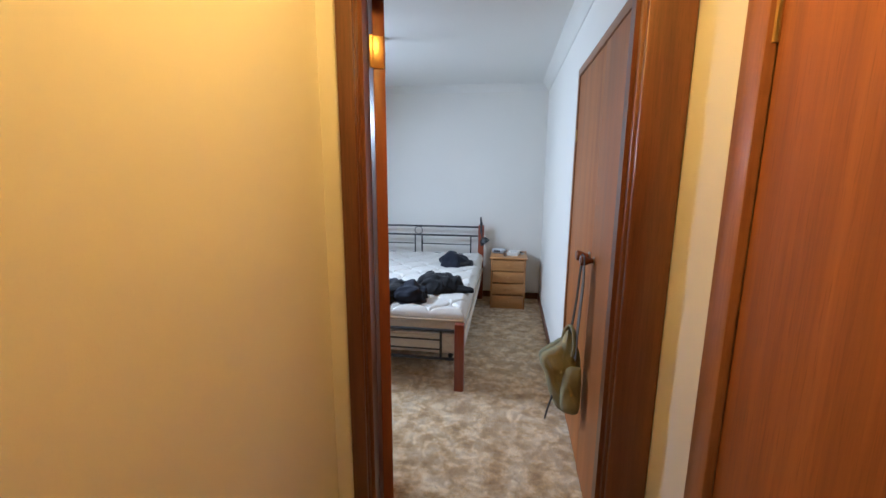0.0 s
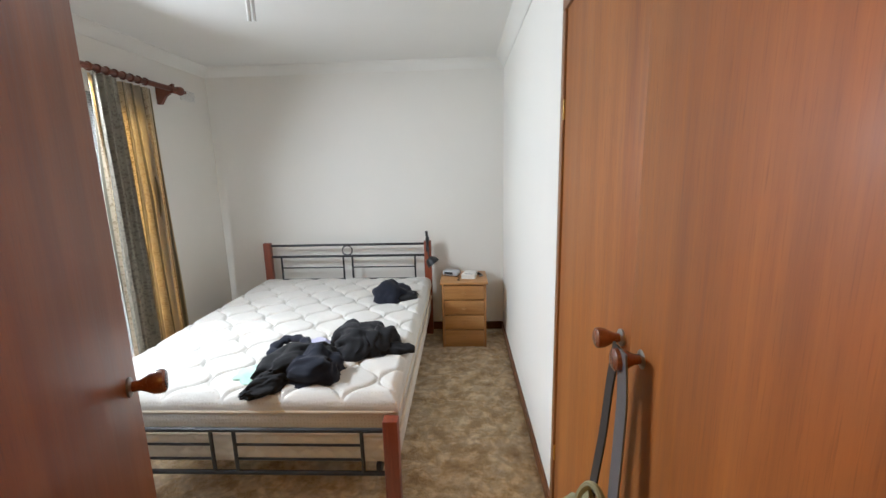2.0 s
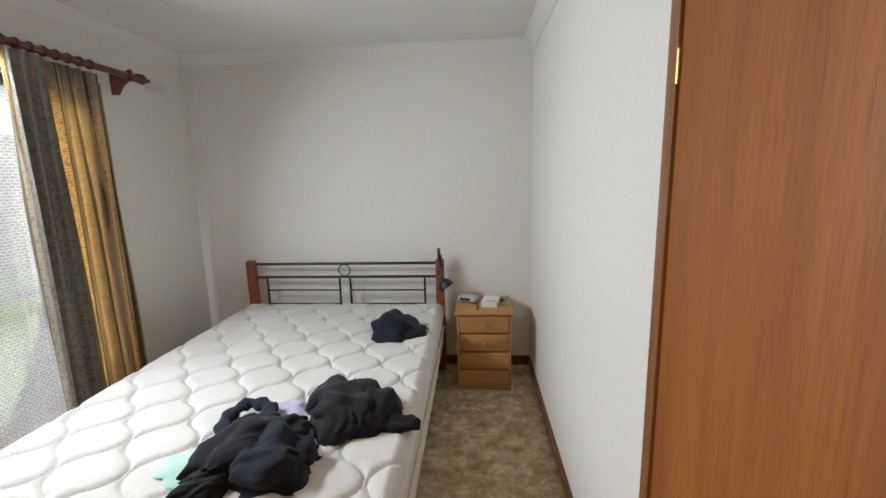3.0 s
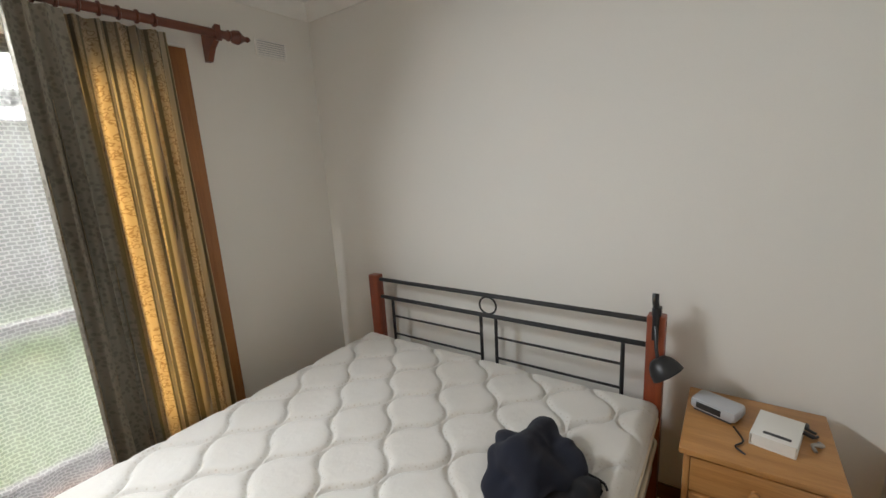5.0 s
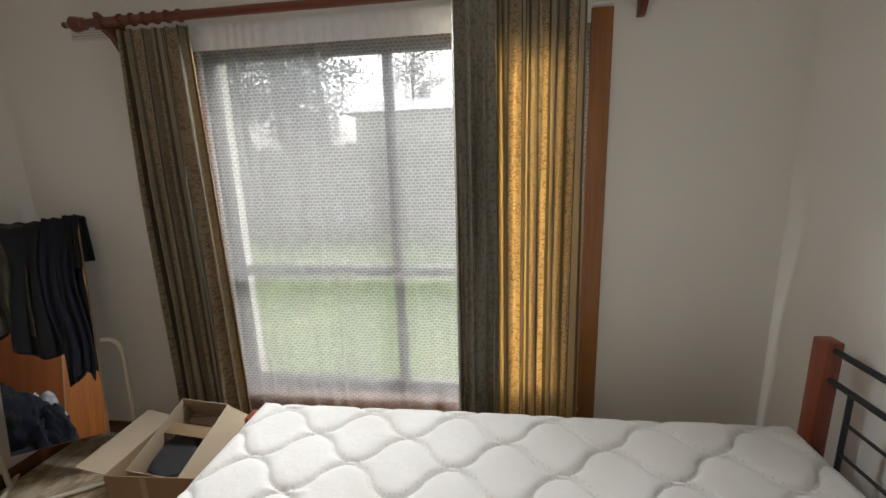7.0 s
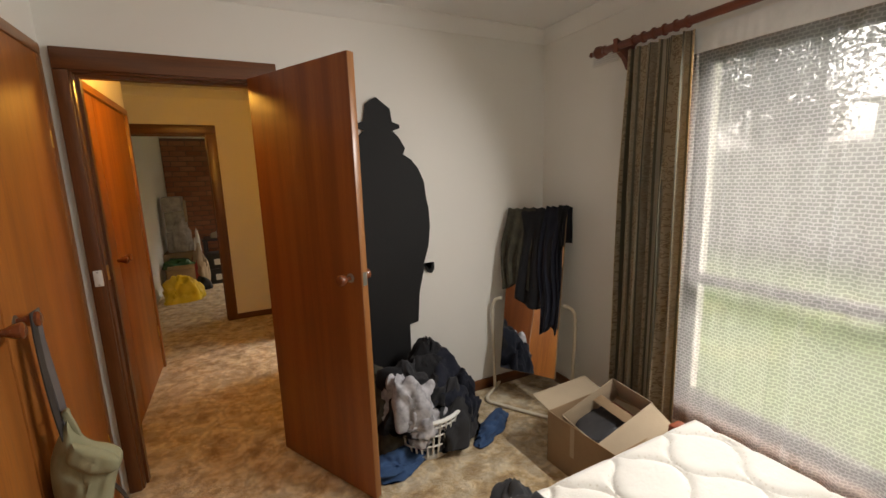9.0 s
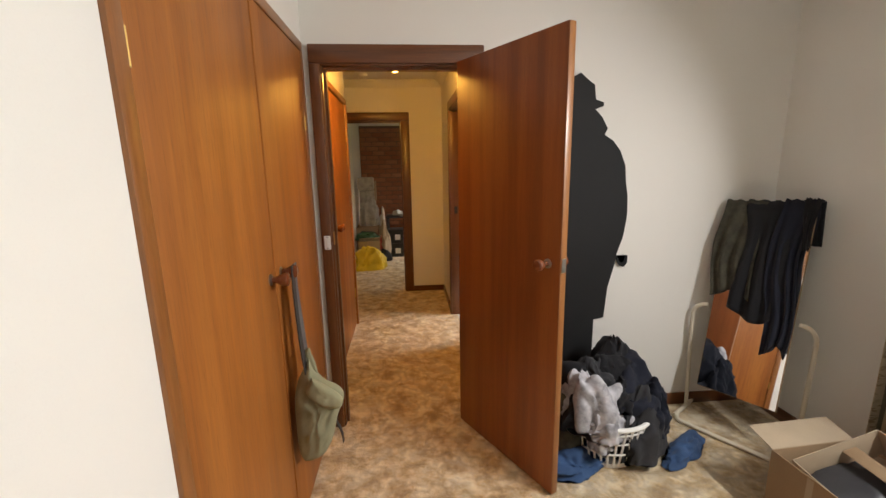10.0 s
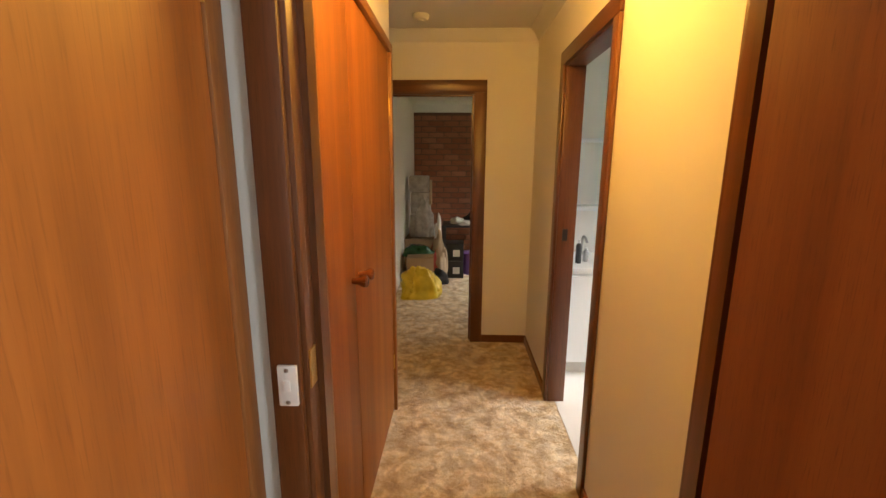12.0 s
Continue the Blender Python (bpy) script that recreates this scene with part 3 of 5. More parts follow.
for nm, r, mt in (
        ("baseboard_north", (WEST, EAST, NORTH - 0.014, NORTH, 0, 0.075), TRIM_X),
        ("baseboard_east", (EAST - 0.014, EAST, 2.456, NORTH - 0.014, 0, 0.075), TRIM_Y),
        ("baseboard_west", (WEST, WEST + 0.014, SOUTH + 0.014, NORTH - 0.014, 0, 0.075), TRIM_Y),
        ("baseboard_south", (WEST, DOOR_L - 0.11, SOUTH, SOUTH + 0.014, 0, 0.075), TRIM_X),
        ("baseboard_hall_west", (HALL_W, HALL_W + 0.014, SIDE_N + 0.075, HALL_N, 0, 0.065), TRIM_Y),
        ("baseboard_hall_corner", (HALL_W, HALL_W + 0.014, HALL_S + 0.014, SIDE_S - 0.075, 0, 0.065), TRIM_Y),
        ("baseboard_hall_south", (HALL_W, FAR_W - 0.085, HALL_S, HALL_S + 0.014, 0, 0.065), TRIM_X),
        ("baseboard_hall_east", (HALL_E - 0.014, HALL_E, CUP_N + 0.08, HALL_N - 0.014, 0, 0.065), TRIM_Y),
        ("baseboard_hall_end", (HALL_E - 0.014, HALL_E, CUP_S - 0.07, CUP_S - 0.048, 0, 0.065), TRIM_Y)):
    single(nm, box(*r, 0.004), mt, "dark stained timber skirting board", "baseboard", "structure")


def door_trim_y(name, x0, x1, y, out, h, depth, clip=None):
    """Lining and architraves of a doorway in a wall that runs along x: posts, head; out is the side of the architrave."""
    th = thing(name, None, "dark stained timber door frame with moulded architraves", "door frame", kind="structure")
    for sx, xa, xb in (("l", x0 - 0.028, x0), ("r", x1, x1 + 0.028)):
        part("jamb", box(xa, xb, y - depth, y, 0, h, 0.002), TRIM_Z, th)
    part("head_jamb", box(x0 - 0.028, x1 + 0.028, y - depth, y, h, h + 0.026, 0.002), TRIM_X, th)
    part("door_stop", box(x0, x0 + 0.012, y - depth + 0.02, y - 0.042, 0, h - 0.012), TRIM_Z, th)
    part("door_stop", box(x1 - 0.012, x1, y - depth + 0.02, y - 0.042, 0, h - 0.012), TRIM_Z, th)
    part("door_stop", box(x0, x1, y - depth + 0.02, y - 0.042, h - 0.012, h), TRIM_X, th)
    for yy, s in ((y, 1), (y - depth, -1)):
        lim = clip if clip else 99
        west = x0 - (0.052 if clip and s < 0 else 0.098)
        for xa, xb in ((west, x0 - 0.003), (x1 + 0.008, min(x1 + 0.098, lim) if s > 0 else x1 + (0.12 if clip else 0.098))):
            a, b = sorted((yy, yy + s * 0.016))
            part("architrave", box(xa, xb, a, b, 0, h + 0.008, 0.005), TRIM_Z, th)
        a, b = sorted((yy, yy + s * 0.016))
        part("architrave", box(west, min(x1 + 0.098, lim), a, b, h + 0.0085, h + 0.098, 0.005), TRIM_X, th)
    return th


bed_frame = door_trim_y("door_frame_1", DOOR_L, DOOR_R, SOUTH + 0.002, 1, DOOR_H, 0.104, 0.552)
part("strike_plate", box(DOOR_R - 0.003, DOOR_R + 0.001, SOUTH - 0.03, SOUTH - 0.002, 1.10, 1.17), BRASS, bed_frame, "worn dark brass strike plate")
door_trim_y("door_frame_2", FAR_W, FAR_E, HALL_S + 0.002, 1, DOOR_H, 0.104)

side = thing("door_frame_3", None, "stained timber frame of the bathroom doorway", "door frame", kind="structure")
for ya, yb in ((SIDE_S - 0.02, SIDE_S), (SIDE_N, SIDE_N + 0.02)):
    part("jamb", box(HALL_W - 0.104, HALL_W + 0.002, ya, yb, 0.004, DOOR_H, 0.002), TRIM_Z, side)
part("head_jamb", box(HALL_W - 0.104, HALL_W + 0.002, SIDE_S - 0.02, SIDE_N + 0.02, DOOR_H, DOOR_H + 0.02, 0.002), TRIM_Y, side)
for ya, yb in ((SIDE_S - 0.085, SIDE_S - 0.008), (SIDE_N + 0.008, SIDE_N + 0.075)):
    part("architrave", box(HALL_W + 0.001, HALL_W + 0.018, ya, yb, 0, DOOR_H + 0.008, 0.005), TRIM_Z, side)
part("architrave", box(HALL_W + 0.001, HALL_W + 0.018, SIDE_S - 0.085, SIDE_N + 0.075, DOOR_H + 0.0085, DOOR_H + 0.085, 0.005), TRIM_Y, side)
part("strike_plate", box(HALL_W - 0.06, HALL_W - 0.03, SIDE_S, SIDE_S + 0.003, 1.05, 1.12), BLACK_METAL, side, "dark metal strike plate")


def knob(parent, at, axis, r=0.026, label="turned wooden knob on a metal rose"):
    """A mushroom-shaped knob with its rose."""
    k = part("door_knob", turned([(0.004, 0.011), (0.012, 0.0115), (0.022, 0.012), (0.032, 0.017), (0.044, r * 0.93), (0.056, r), (0.064, r * 0.97), (0.068, r * 0.8), (0.069, r * 0.5)], at, axis), KNOBWOOD, parent, label)
    part("rose", turned([(0.0, 0.021), (0.004, 0.021), (0.006, 0.016), (0.007, 0.012)], at, axis), STEEL, k, "dull metal rose")
    return k


# bedroom door, open into the room
door = thing("door_1", None, "flush red-brown veneer bedroom door standing open", "door", kind="structure")
DW = 0.722
part("leaf", box(0, DW, 0, 0.036, 0.012, 2.035, 0.002), DOORWOOD, door)
part("edge_strip", box(DW - 0.0005, DW + 0.004, 0.001, 0.035, 0.013, 2.034, 0.001), FRAME_Z, door, "pale timber door edge")
knob(door, (DW - 0.065, 0.0, 1.10), (0, -1, 0))
knob(door, (DW - 0.065, 0.036, 1.10), (0, 1, 0))
part("latch_plate", box(DW + 0.004, DW + 0.0065, 0.007, 0.029, 1.07, 1.13), STEEL, door, "steel latch plate")
for hz in (0.25, 1.825):
    part("hinge", boxes([(-0.0035, -0.0005, 0.004, 0.036, hz, hz + 0.09), (-0.012, 0.0, 0.0365, 0.048, hz, hz + 0.09)], 0.001), BRASS, door, "aged brass butt hinge")
DOOR_TURN = 118.0
door.matrix_basis = pose(-0.194, 1.003, 0, 0, 0, DOOR_TURN)

# built-in wardrobe
WX = 0.578
ward = thing("wardrobe", None, "built-in wardrobe with two flush orange timber veneer doors", "wardrobe")
part("side_frame", box(WX - 0.004, WX + 0.06, 2.41, 2.455, 0, 2.075, 0.004), FRAME_Z, ward)
part("side_frame", box(WX - 0.004, WX + 0.06, SOUTH + 0.022, 1.045, 0, 2.075, 0.004), FRAME_Z, ward)
part("top_frame", box(WX - 0.004, WX + 0.06, SOUTH + 0.022, 2.455, 2.0755, 2.12, 0.004), FRAME_Y, ward)
part("back_panel", box(1.10, 1.12, SOUTH + 0.03, 2.42, 0, 2.1), FRAME_Z, ward)
for ya, yb, kn, hy, lap in ((1.048, 1.7145, 1.655, 1.046, 0.004), (1.7185, 2.407, 1.772, 2.409, 0.0)):
    d = part("wardrobe_door", box(WX + 0.004 - lap, WX + 0.024, ya, yb, 0.015, 2.072, 0.0015), VENEER, ward)
    k = part("knob", turned([(0.0, 0.010), (0.020, 0.012), (0.03, 0.017), (0.042, 0.023), (0.054, 0.025), (0.062, 0.024), (0.066, 0.018), (0.067, 0.008)], (WX + 0.004, kn, 1.125), (-1, 0, 0)), KNOBWOOD, d, "polished wooden knob")
    for hz in (0.30, 1.70):
        part("hinge", tube([(WX + 0.001, hy, hz), (WX + 0.001, hy, hz + 0.07)], 0.005, 8), BRASS, d, "small dark brass hinge")
    part("knob_rose", turned([(0.0, 0.021), (0.005, 0.021), (0.008, 0.012)], (WX + 0.004, kn, 1.125), (-1, 0, 0)), STEEL, d, "metal knob rose")

# linen cupboard in the hall
cup = thing("linen_cupboard", None, "built-in hall linen cupboard with two orange veneer doors", "cupboard")
part("side_frame", box(HALL_E - 0.018, HALL_E + 0.05, CUP_S - 0.045, CUP_S, 0, 2.06, 0.004), FRAME_Z, cup)
part("side_frame", box(HALL_E - 0.018, HALL_E + 0.05, CUP_N - 0.0, CUP_N + 0.075, 0, 2.06, 0.004), FRAME_Z, cup)
part("top_frame", box(HALL_E - 0.018, HALL_E + 0.05, CUP_S - 0.045, CUP_N + 0.075, 2.0605, 2.105, 0.004), FRAME_Y, cup)
mid = 0.16
for ya, yb, kn, hy in ((CUP_S + 0.003, mid - 0.002, mid - 0.05, CUP_S), (mid + 0.002, CUP_N - 0.003, mid + 0.05, CUP_N)):
    d = part("cupboard_door", box(HALL_E + 0.0, HALL_E + 0.02, ya, yb, 0.015, 2.057, 0.0015), VENEER, cup)
    part("knob", turned([(0.0, 0.010), (0.020, 0.012), (0.03, 0.017), (0.042, 0.022), (0.052, 0.022), (0.058, 0.016), (0.06, 0.008)], (HALL_E, kn, 1.075), (-1, 0, 0)), KNOBWOOD, d, "polished wooden knob")
    for hz in (0.28, 1.74):
        part("hinge", tube([(HALL_E - 0.003, hy, hz), (HALL_E - 0.003, hy, hz + 0.09)], 0.006, 8), BRASS, d, "aged brass hinge")

# window
win = thing("window_1", None, "large brown aluminium window with orange timber surround", "window", kind="structure")
GX = WEST - 0.07
MULL, RAIL_Z = 2.945, 0.985
part("window_frame", box(GX - 0.03, GX + 0.03, WIN_S, WIN_S + 0.04, WIN_B + 0.022, WIN_T, 0.003), ALU, win)
part("window_frame", box(GX - 0.03, GX + 0.03, WIN_N - 0.04, WIN_N, WIN_B + 0.022, WIN_T, 0.003), ALU, win)
part("window_frame", box(GX - 0.03, GX + 0.03, WIN_S + 0.04, WIN_N - 0.04, WIN_T - 0.045, WIN_T, 0.003), ALU, win)
part("window_frame", box(GX - 0.03, GX + 0.03, WIN_S + 0.04, WIN_N - 0.04, WIN_B + 0.022, WIN_B + 0.09, 0.003), ALU, win)
part("transom", box(GX - 0.025, GX + 0.025, WIN_S + 0.04, WIN_N - 0.04, RAIL_Z - 0.025, RAIL_Z + 0.025, 0.003), ALU, win)
part("mullion", box(GX - 0.026, GX + 0.026, MULL - 0.02, MULL + 0.02, RAIL_Z + 0.025, WIN_T - 0.045, 0.003), ALU, win)
part("mullion", box(GX - 0.026, GX + 0.026, MULL - 0.02, MULL + 0.02, WIN_B + 0.09, RAIL_Z - 0.025, 0.003), ALU, win)
for ya, yb in ((WIN_S + 0.04, MULL - 0.02), (MULL + 0.02, WIN_N - 0.04)):
    for za, zb in ((WIN_B + 0.09, RAIL_Z - 0.025), (RAIL_Z + 0.025, WIN_T - 0.045)):
        pane = part("pane", box(GX - 0.002, GX + 0.002, ya, yb, za, zb), GLASS, win)
        pane.visible_shadow = False
part("window_sill", box(WEST - 0.22, WEST + 0.02, WIN_S, WIN_N, WIN_B, WIN_B + 0.02, 0.004), PINK_PAINT, win, "pinkish painted window sill")
for ya, yb in ((WIN_S - 0.075, WIN_S + 0.012), (WIN_N - 0.012, WIN_N + 0.075)):
    part("surround", box(WEST, WEST + 0.018, ya, yb, 0.215, 2.11, 0.004), FRAME_Z, win, "orange timber architrave")
part("surround", box(WEST, WEST + 0.017, WIN_S + 0.0125, WIN_N - 0.0125, WIN_T - 0.01, 2.11, 0.004), FRAME_Y, win, "orange timber architrave")
part("surround", box(WEST, WEST + 0.017, WIN_S + 0.0125, WIN_N - 0.0125, 0.215, WIN_B - 0.001, 0.004), FRAME_Y, win, "orange timber architrave")


# ---- curtains ----
def hanging(y0, y1, x, top, bottom, waves, depth, seed, flare=0.0, hem=0.0, spread=1.0, nu=180, nv=40, uvs=4.0):
    """A pleated sheet hanging from a rod, with UVs along the cloth."""
    rnd = random.Random(seed)
    ph = [rnd.uniform(0, 6.28) for _ in range(5)]
    bm = bmesh.new()
    uv = bm.loops.layers.uv.new("UVMap")
    rows = []
    for j in range(nv + 1):
        t = j / nv
        row = []
        for i in range(nu + 1):
            u = i / nu
            a = 2 * math.pi * waves * (u + 0.012 * math.sin(5 * u * 6.28 + ph[0]))
            amp = depth * (0.45 + 0.55 * math.sin(9 * u + ph[1] + 1.2 * t) ** 2) * (0.45 + 0.55 * min(1, t * 3))
            dx = amp * (math.sin(a + 0.9 * t * math.sin(7 * u + ph[2])) + 0.28 * math.sin(2.3 * a + ph[3] + 1.5 * t) + 0.35 * noise.noise(Vector((u * 14, t * 2.2, seed))))
            mid_y = (y0 + y1) / 2
            w = 1.0 + flare * t + (spread - 1) * math.sin(math.pi * min(t, 1)) * 0.5
            y = mid_y + (y0 + (y1 - y0) * u - mid_y) * w + 0.3 * amp * math.cos(a)
            z = top + (bottom - top) * t
            if hem and j >= nv - 3:
                z += hem * abs(math.sin(math.pi * u * 12)) * (j - nv + 3) / 3
            row.append(bm.verts.new((x + dx, y, z)))
        rows.append(row)
    for j in range(nv):
        for i in range(nu):
            f = bm.faces.new((rows[j][i], rows[j][i + 1], rows[j + 1][i + 1], rows[j + 1][i]))
            for lp, (a, b) in zip(f.loops, ((i, j), (i + 1, j), (i + 1, j + 1), (i, j + 1))):
                lp[uv].uv = (a / nu * uvs, (top + (bottom - top) * b / nv) * 1.0)
    return bm


rodthing = thing("curtain_rod", None, "dark red turned timber curtain rod with finials", "curtain rod")
RX, RZ = WEST + 0.115, 2.175
part("rod", tube([(RX, 1.63, RZ), (RX, 4.06, RZ)], 0.019, 14), ROD, rodthing)
for y, s in ((1.63, -1), (4.06, 1)):
    part("finial", turned([(0, 0.019), (0.01, 0.026), (0.02, 0.018), (0.035, 0.03), (0.06, 0.033), (0.08, 0.02), (0.095, 0.011), (0.11, 0.014), (0.125, 0.004)], (RX, y, RZ), (0, s, 0)), ROD, rodthing)
for y in (1.69, 4.0):
    part("bracket", slab([(0, 0.03), (0.10, 0.02), (0.135, 0.035), (0.135, -0.035), (0.11, -0.03), (0.07, -0.055), (0.03, -0.11), (0.0, -0.11)], 0.026, pose(WEST + 0.001, y, RZ)), ROD, rodthing)
for y0, y1, n in ((1.78, 2.12, 6), (3.28, 3.79, 8)):
    for i in range(n):
        y = y0 + (y1 - y0) * (i + 0.3) / n
        part("ring", turned([(0, 0.021), (0.003, 0.027), (0.009, 0.027), (0.012, 0.021)], (RX, y, RZ), (0, 1, 0), 16), ROD, rodthing)


def curtain(label, *args, **kw):
    ob = single("curtain", hanging(*args, **kw), BROCADE, label, "curtain", group="pair of brocade curtains", smooth=80)
    sol = ob.modifiers.new("thickness", "SOLIDIFY")
    sol.thickness = 0.002
    return ob


LINING = curtain_lining_material()
gold_curtain = curtain("drawn-back striped gold and sage brocade curtain", 3.275, 3.785, RX - 0.0, 2.135, 0.03, 8, 0.044, 4, flare=0.03, nu=260, uvs=4.6)
part("lining", hanging(3.262, 3.43, RX + 0.056, 2.135, 0.035, 3.0, 0.036, 9, flare=0.12, nu=90, uvs=0.6), LINING, gold_curtain, "grey-brown printed lining turned back over the edge", smooth=80)
curtain("drawn-back striped beige brocade curtain beside the box", 1.77, 2.12, RX - 0.0, 2.135, 0.03, 6, 0.042, 11, flare=0.12, nu=240, uvs=4.2)
lace = single("lace_curtain", hanging(2.03, 3.815, WEST + 0.038, 2.125, 0.17, 17, 0.010, 7, hem=0.05, nu=340, nv=24, uvs=1.8), LACE,
              "sheer white patterned lace curtain with a scalloped hem", "net curtain", smooth=80)
part("heading", hanging(2.03, 3.815, WEST + 0.051, 2.15, 2.045, 34, 0.002, 8, nu=240, nv=4), WHITE_COTTON, lace, "gathered white heading tape", smooth=80)
part("side_hem", hanging(2.022, 2.075, WEST + 0.050, 2.06, 0.19, 1.5, 0.005, 12, nu=12), WHITE_COTTON, lace, "dense white side hem", smooth=80)
single("lace_wire", tube([(WEST + 0.038, 2.02, 2.115), (WEST + 0.038, 3.90, 2.115)], 0.006, 8), WHITE_PLASTIC, "thin white net curtain wire", "curtain rail")


# ---- bed ----
bed = thing("bed", None, "double bed with cherry timber posts and black metal rails", "bed")
BL, BR, BF, BH = -1.615, -0.116, 2.405, 4.555
for x, y, h in ((BL, BH, 0.895), (BR, BH, 0.895), (BL, BF, 0.495), (BR, BF, 0.495)):
    part("bed_post", box(x - 0.033, x + 0.033, y - 0.028, y + 0.028, 0, h, 0.006), BEDWOOD, bed)


def bar(a, b, w, name="rail"):
    return part(name, tube([a, b], w, 10), BLACK_METAL, bed, "black metal bar")


XL, XR, XM = BL + 0.036, BR - 0.036, (BL + BR) / 2
bar((XL, BH, 0.868), (XR, BH, 0.868), 0.011)
bar((XL, BH, 0.762), (XR, BH, 0.762), 0.011)
for x in (XL + 0.085, XM - 0.042, XM + 0.042, XR - 0.085):
    bar((x, BH, 0.762), (x, BH, 0.25), 0.0085, "spindle")
for z in (0.655, 0.545, 0.43):
    for xa, xb in ((XL + 0.085, XM - 0.042), (XM + 0.042, XR - 0.085)):
        bar((xa, BH, z), (xb, BH, z), 0.006, "slat_bar")
ringpts = [(XM + 0.046 * math.cos(a), BH, 0.815 + 0.044 * math.sin(a)) for a in (2 * math.pi * i / 28 for i in range(29))]
part("ring", tube(ringpts, 0.005, 8), BLACK_METAL, bed, "black metal ring")
bar((XL, BF, 0.437), (XR, BF, 0.437), 0.011)
bar((XL, BF, 0.228), (XR, BF, 0.228), 0.011)
for x in (XL + 0.095, XM - 0.052, XM + 0.052, XR - 0.095):
    bar((x, BF, 0.437), (x, BF, 0.228), 0.0085, "spindle")
for z in (0.365, 0.295):
    for xa, xb in ((XL + 0.095, XM - 0.052), (XM + 0.052, XR - 0.095)):
        bar((xa, BF, z), (xb, BF, z), 0.006, "slat_bar")
for x in (BL + 0.07, BR - 0.07):
    part("side_rail", box(x - 0.012, x + 0.012, BF + 0.028, BH - 0.028, 0.20, 0.25, 0.003), BLACK_METAL, bed, "black metal side rail")
for i in range(12):
    y = BF + 0.12 + i * 0.175
    part("bed_slat", box(BL + 0.082, BR - 0.082, y, y + 0.07, 0.236, 0.246, 0.002), PINE_X, bed)


def quilted(x0, x1, y0, y1, z0, z1, W, L, puff, nx, ny, round_=0.05):
    """A mattress panel: ogee-quilted top with soft rounded edges, side walls and a bottom."""
    bm = bmesh.new()
    A = W * 0.46
    grid = []
    for j in range(ny + 1):
        row = []
        for i in range(nx + 1):
            x, y = x0 + (x1 - x0) * i / nx, y0 + (y1 - y0) * j / ny
            q = x - x0
            d = 9.0
            kk = int(q / W)
            for k in range(kk - 1, kk + 3):
                cs = math.cos(2 * math.pi * (y - y0) / L)
                c = k * W + (A if k % 2 else -A) * math.copysign(abs(cs) ** 0.75, cs)
                slope = A * 2 * math.pi / L * math.sin(2 * math.pi * (y - y0) / L)
                d = min(d, abs(q - c) / math.sqrt(1 + slope * slope))
            h = puff * (1 - math.exp(-(d / 0.010) ** 1.0))
            e = min(x - x0, x1 - x, y - y0, y1 - y)
            if e < round_:
                t = 1 - e / round_
                h = h * (1 - t) - (1 - math.sqrt(max(0, 1 - t * t))) * round_ * 0.8
            h += 0.004 * noise.noise(Vector((x * 4, y * 4, 1.7)))
            row.append(bm.verts.new((x, y, z1 - puff + h)))
        grid.append(row)
    for j in range(ny):
        for i in range(nx):
            bm.faces.new((grid[j][i], grid[j][i + 1], grid[j + 1][i + 1], grid[j + 1][i]))
    rim = grid[0] + [r[-1] for r in grid[1:]] + grid[-1][-2::-1] + [r[0] for r in grid[-2:0:-1]]
    low = [bm.verts.new((v.co.x, v.co.y, z0)) for v in rim]
    for i in range(len(rim)):
        k = (i + 1) % len(rim)
        bm.faces.new((rim[i], rim[k], low[k], low[i]))
    bm.faces.new(low)
    return bm


MX0, MX1, MY0, MY1 = -1.632, -0.088, 2.445, 4.50
matt = thing("mattress", None, "bare white quilted double mattress on the bed", "mattress")
part("quilted_top", quilted(MX0, MX1, MY0, MY1, 0.485, 0.575, 0.136, 0.34, 0.021, 210, 290), TICKING, matt)
part("border", box(MX0 + 0.008, MX1 - 0.008, MY0 + 0.008, MY1 - 0.008, 0.39, 0.487, 0.012), TICKING, matt)


def rounded_loop(x0, x1, y0, y1, r, z):
    pts = []
    for cx, cy, a0 in ((x1 - r, y1 - r, 0), (x0 + r, y1 - r, 90), (x0 + r, y0 + r, 180), (x1 - r, y0 + r, 270)):
        pts += [(cx + r * math.cos(radians(a0 + k * 15)), cy + r * math.sin(radians(a0 + k * 15)), z) for k in range(7)]
    return pts + pts[:1]


for z in (0.497, 0.39):
    part("piping", tube(rounded_loop(MX0 + 0.002, MX1 - 0.002, MY0 + 0.002, MY1 - 0.002, 0.03, z), 0.008, 8), PIPING, matt, "beige corded piping")
base = thing("box_spring", None, "beige quilted box spring under the mattress", "box spring")
part("base_cover", quilted(MX0 + 0.01, MX1 - 0.01, MY0 + 0.01, MY1 - 0.01, 0.247, 0.389, 0.07, 0.09, 0.01, 60, 90), BASE_TICK, base)
front_bm = quilted(0, MX1 - MX0 - 0.05, 0, 0.135, -0.006, 0.009, 0.04, 0.075, 0.007, 240, 22, 0.012)
bmesh.ops.transform(front_bm, matrix=pose(MX0 + 0.025, MY0 + 0.0035, 0.25, 90), verts=front_bm.verts[:])
part("front_panel", front_bm, BASE_TICK, base, "diamond-quilted end panel")


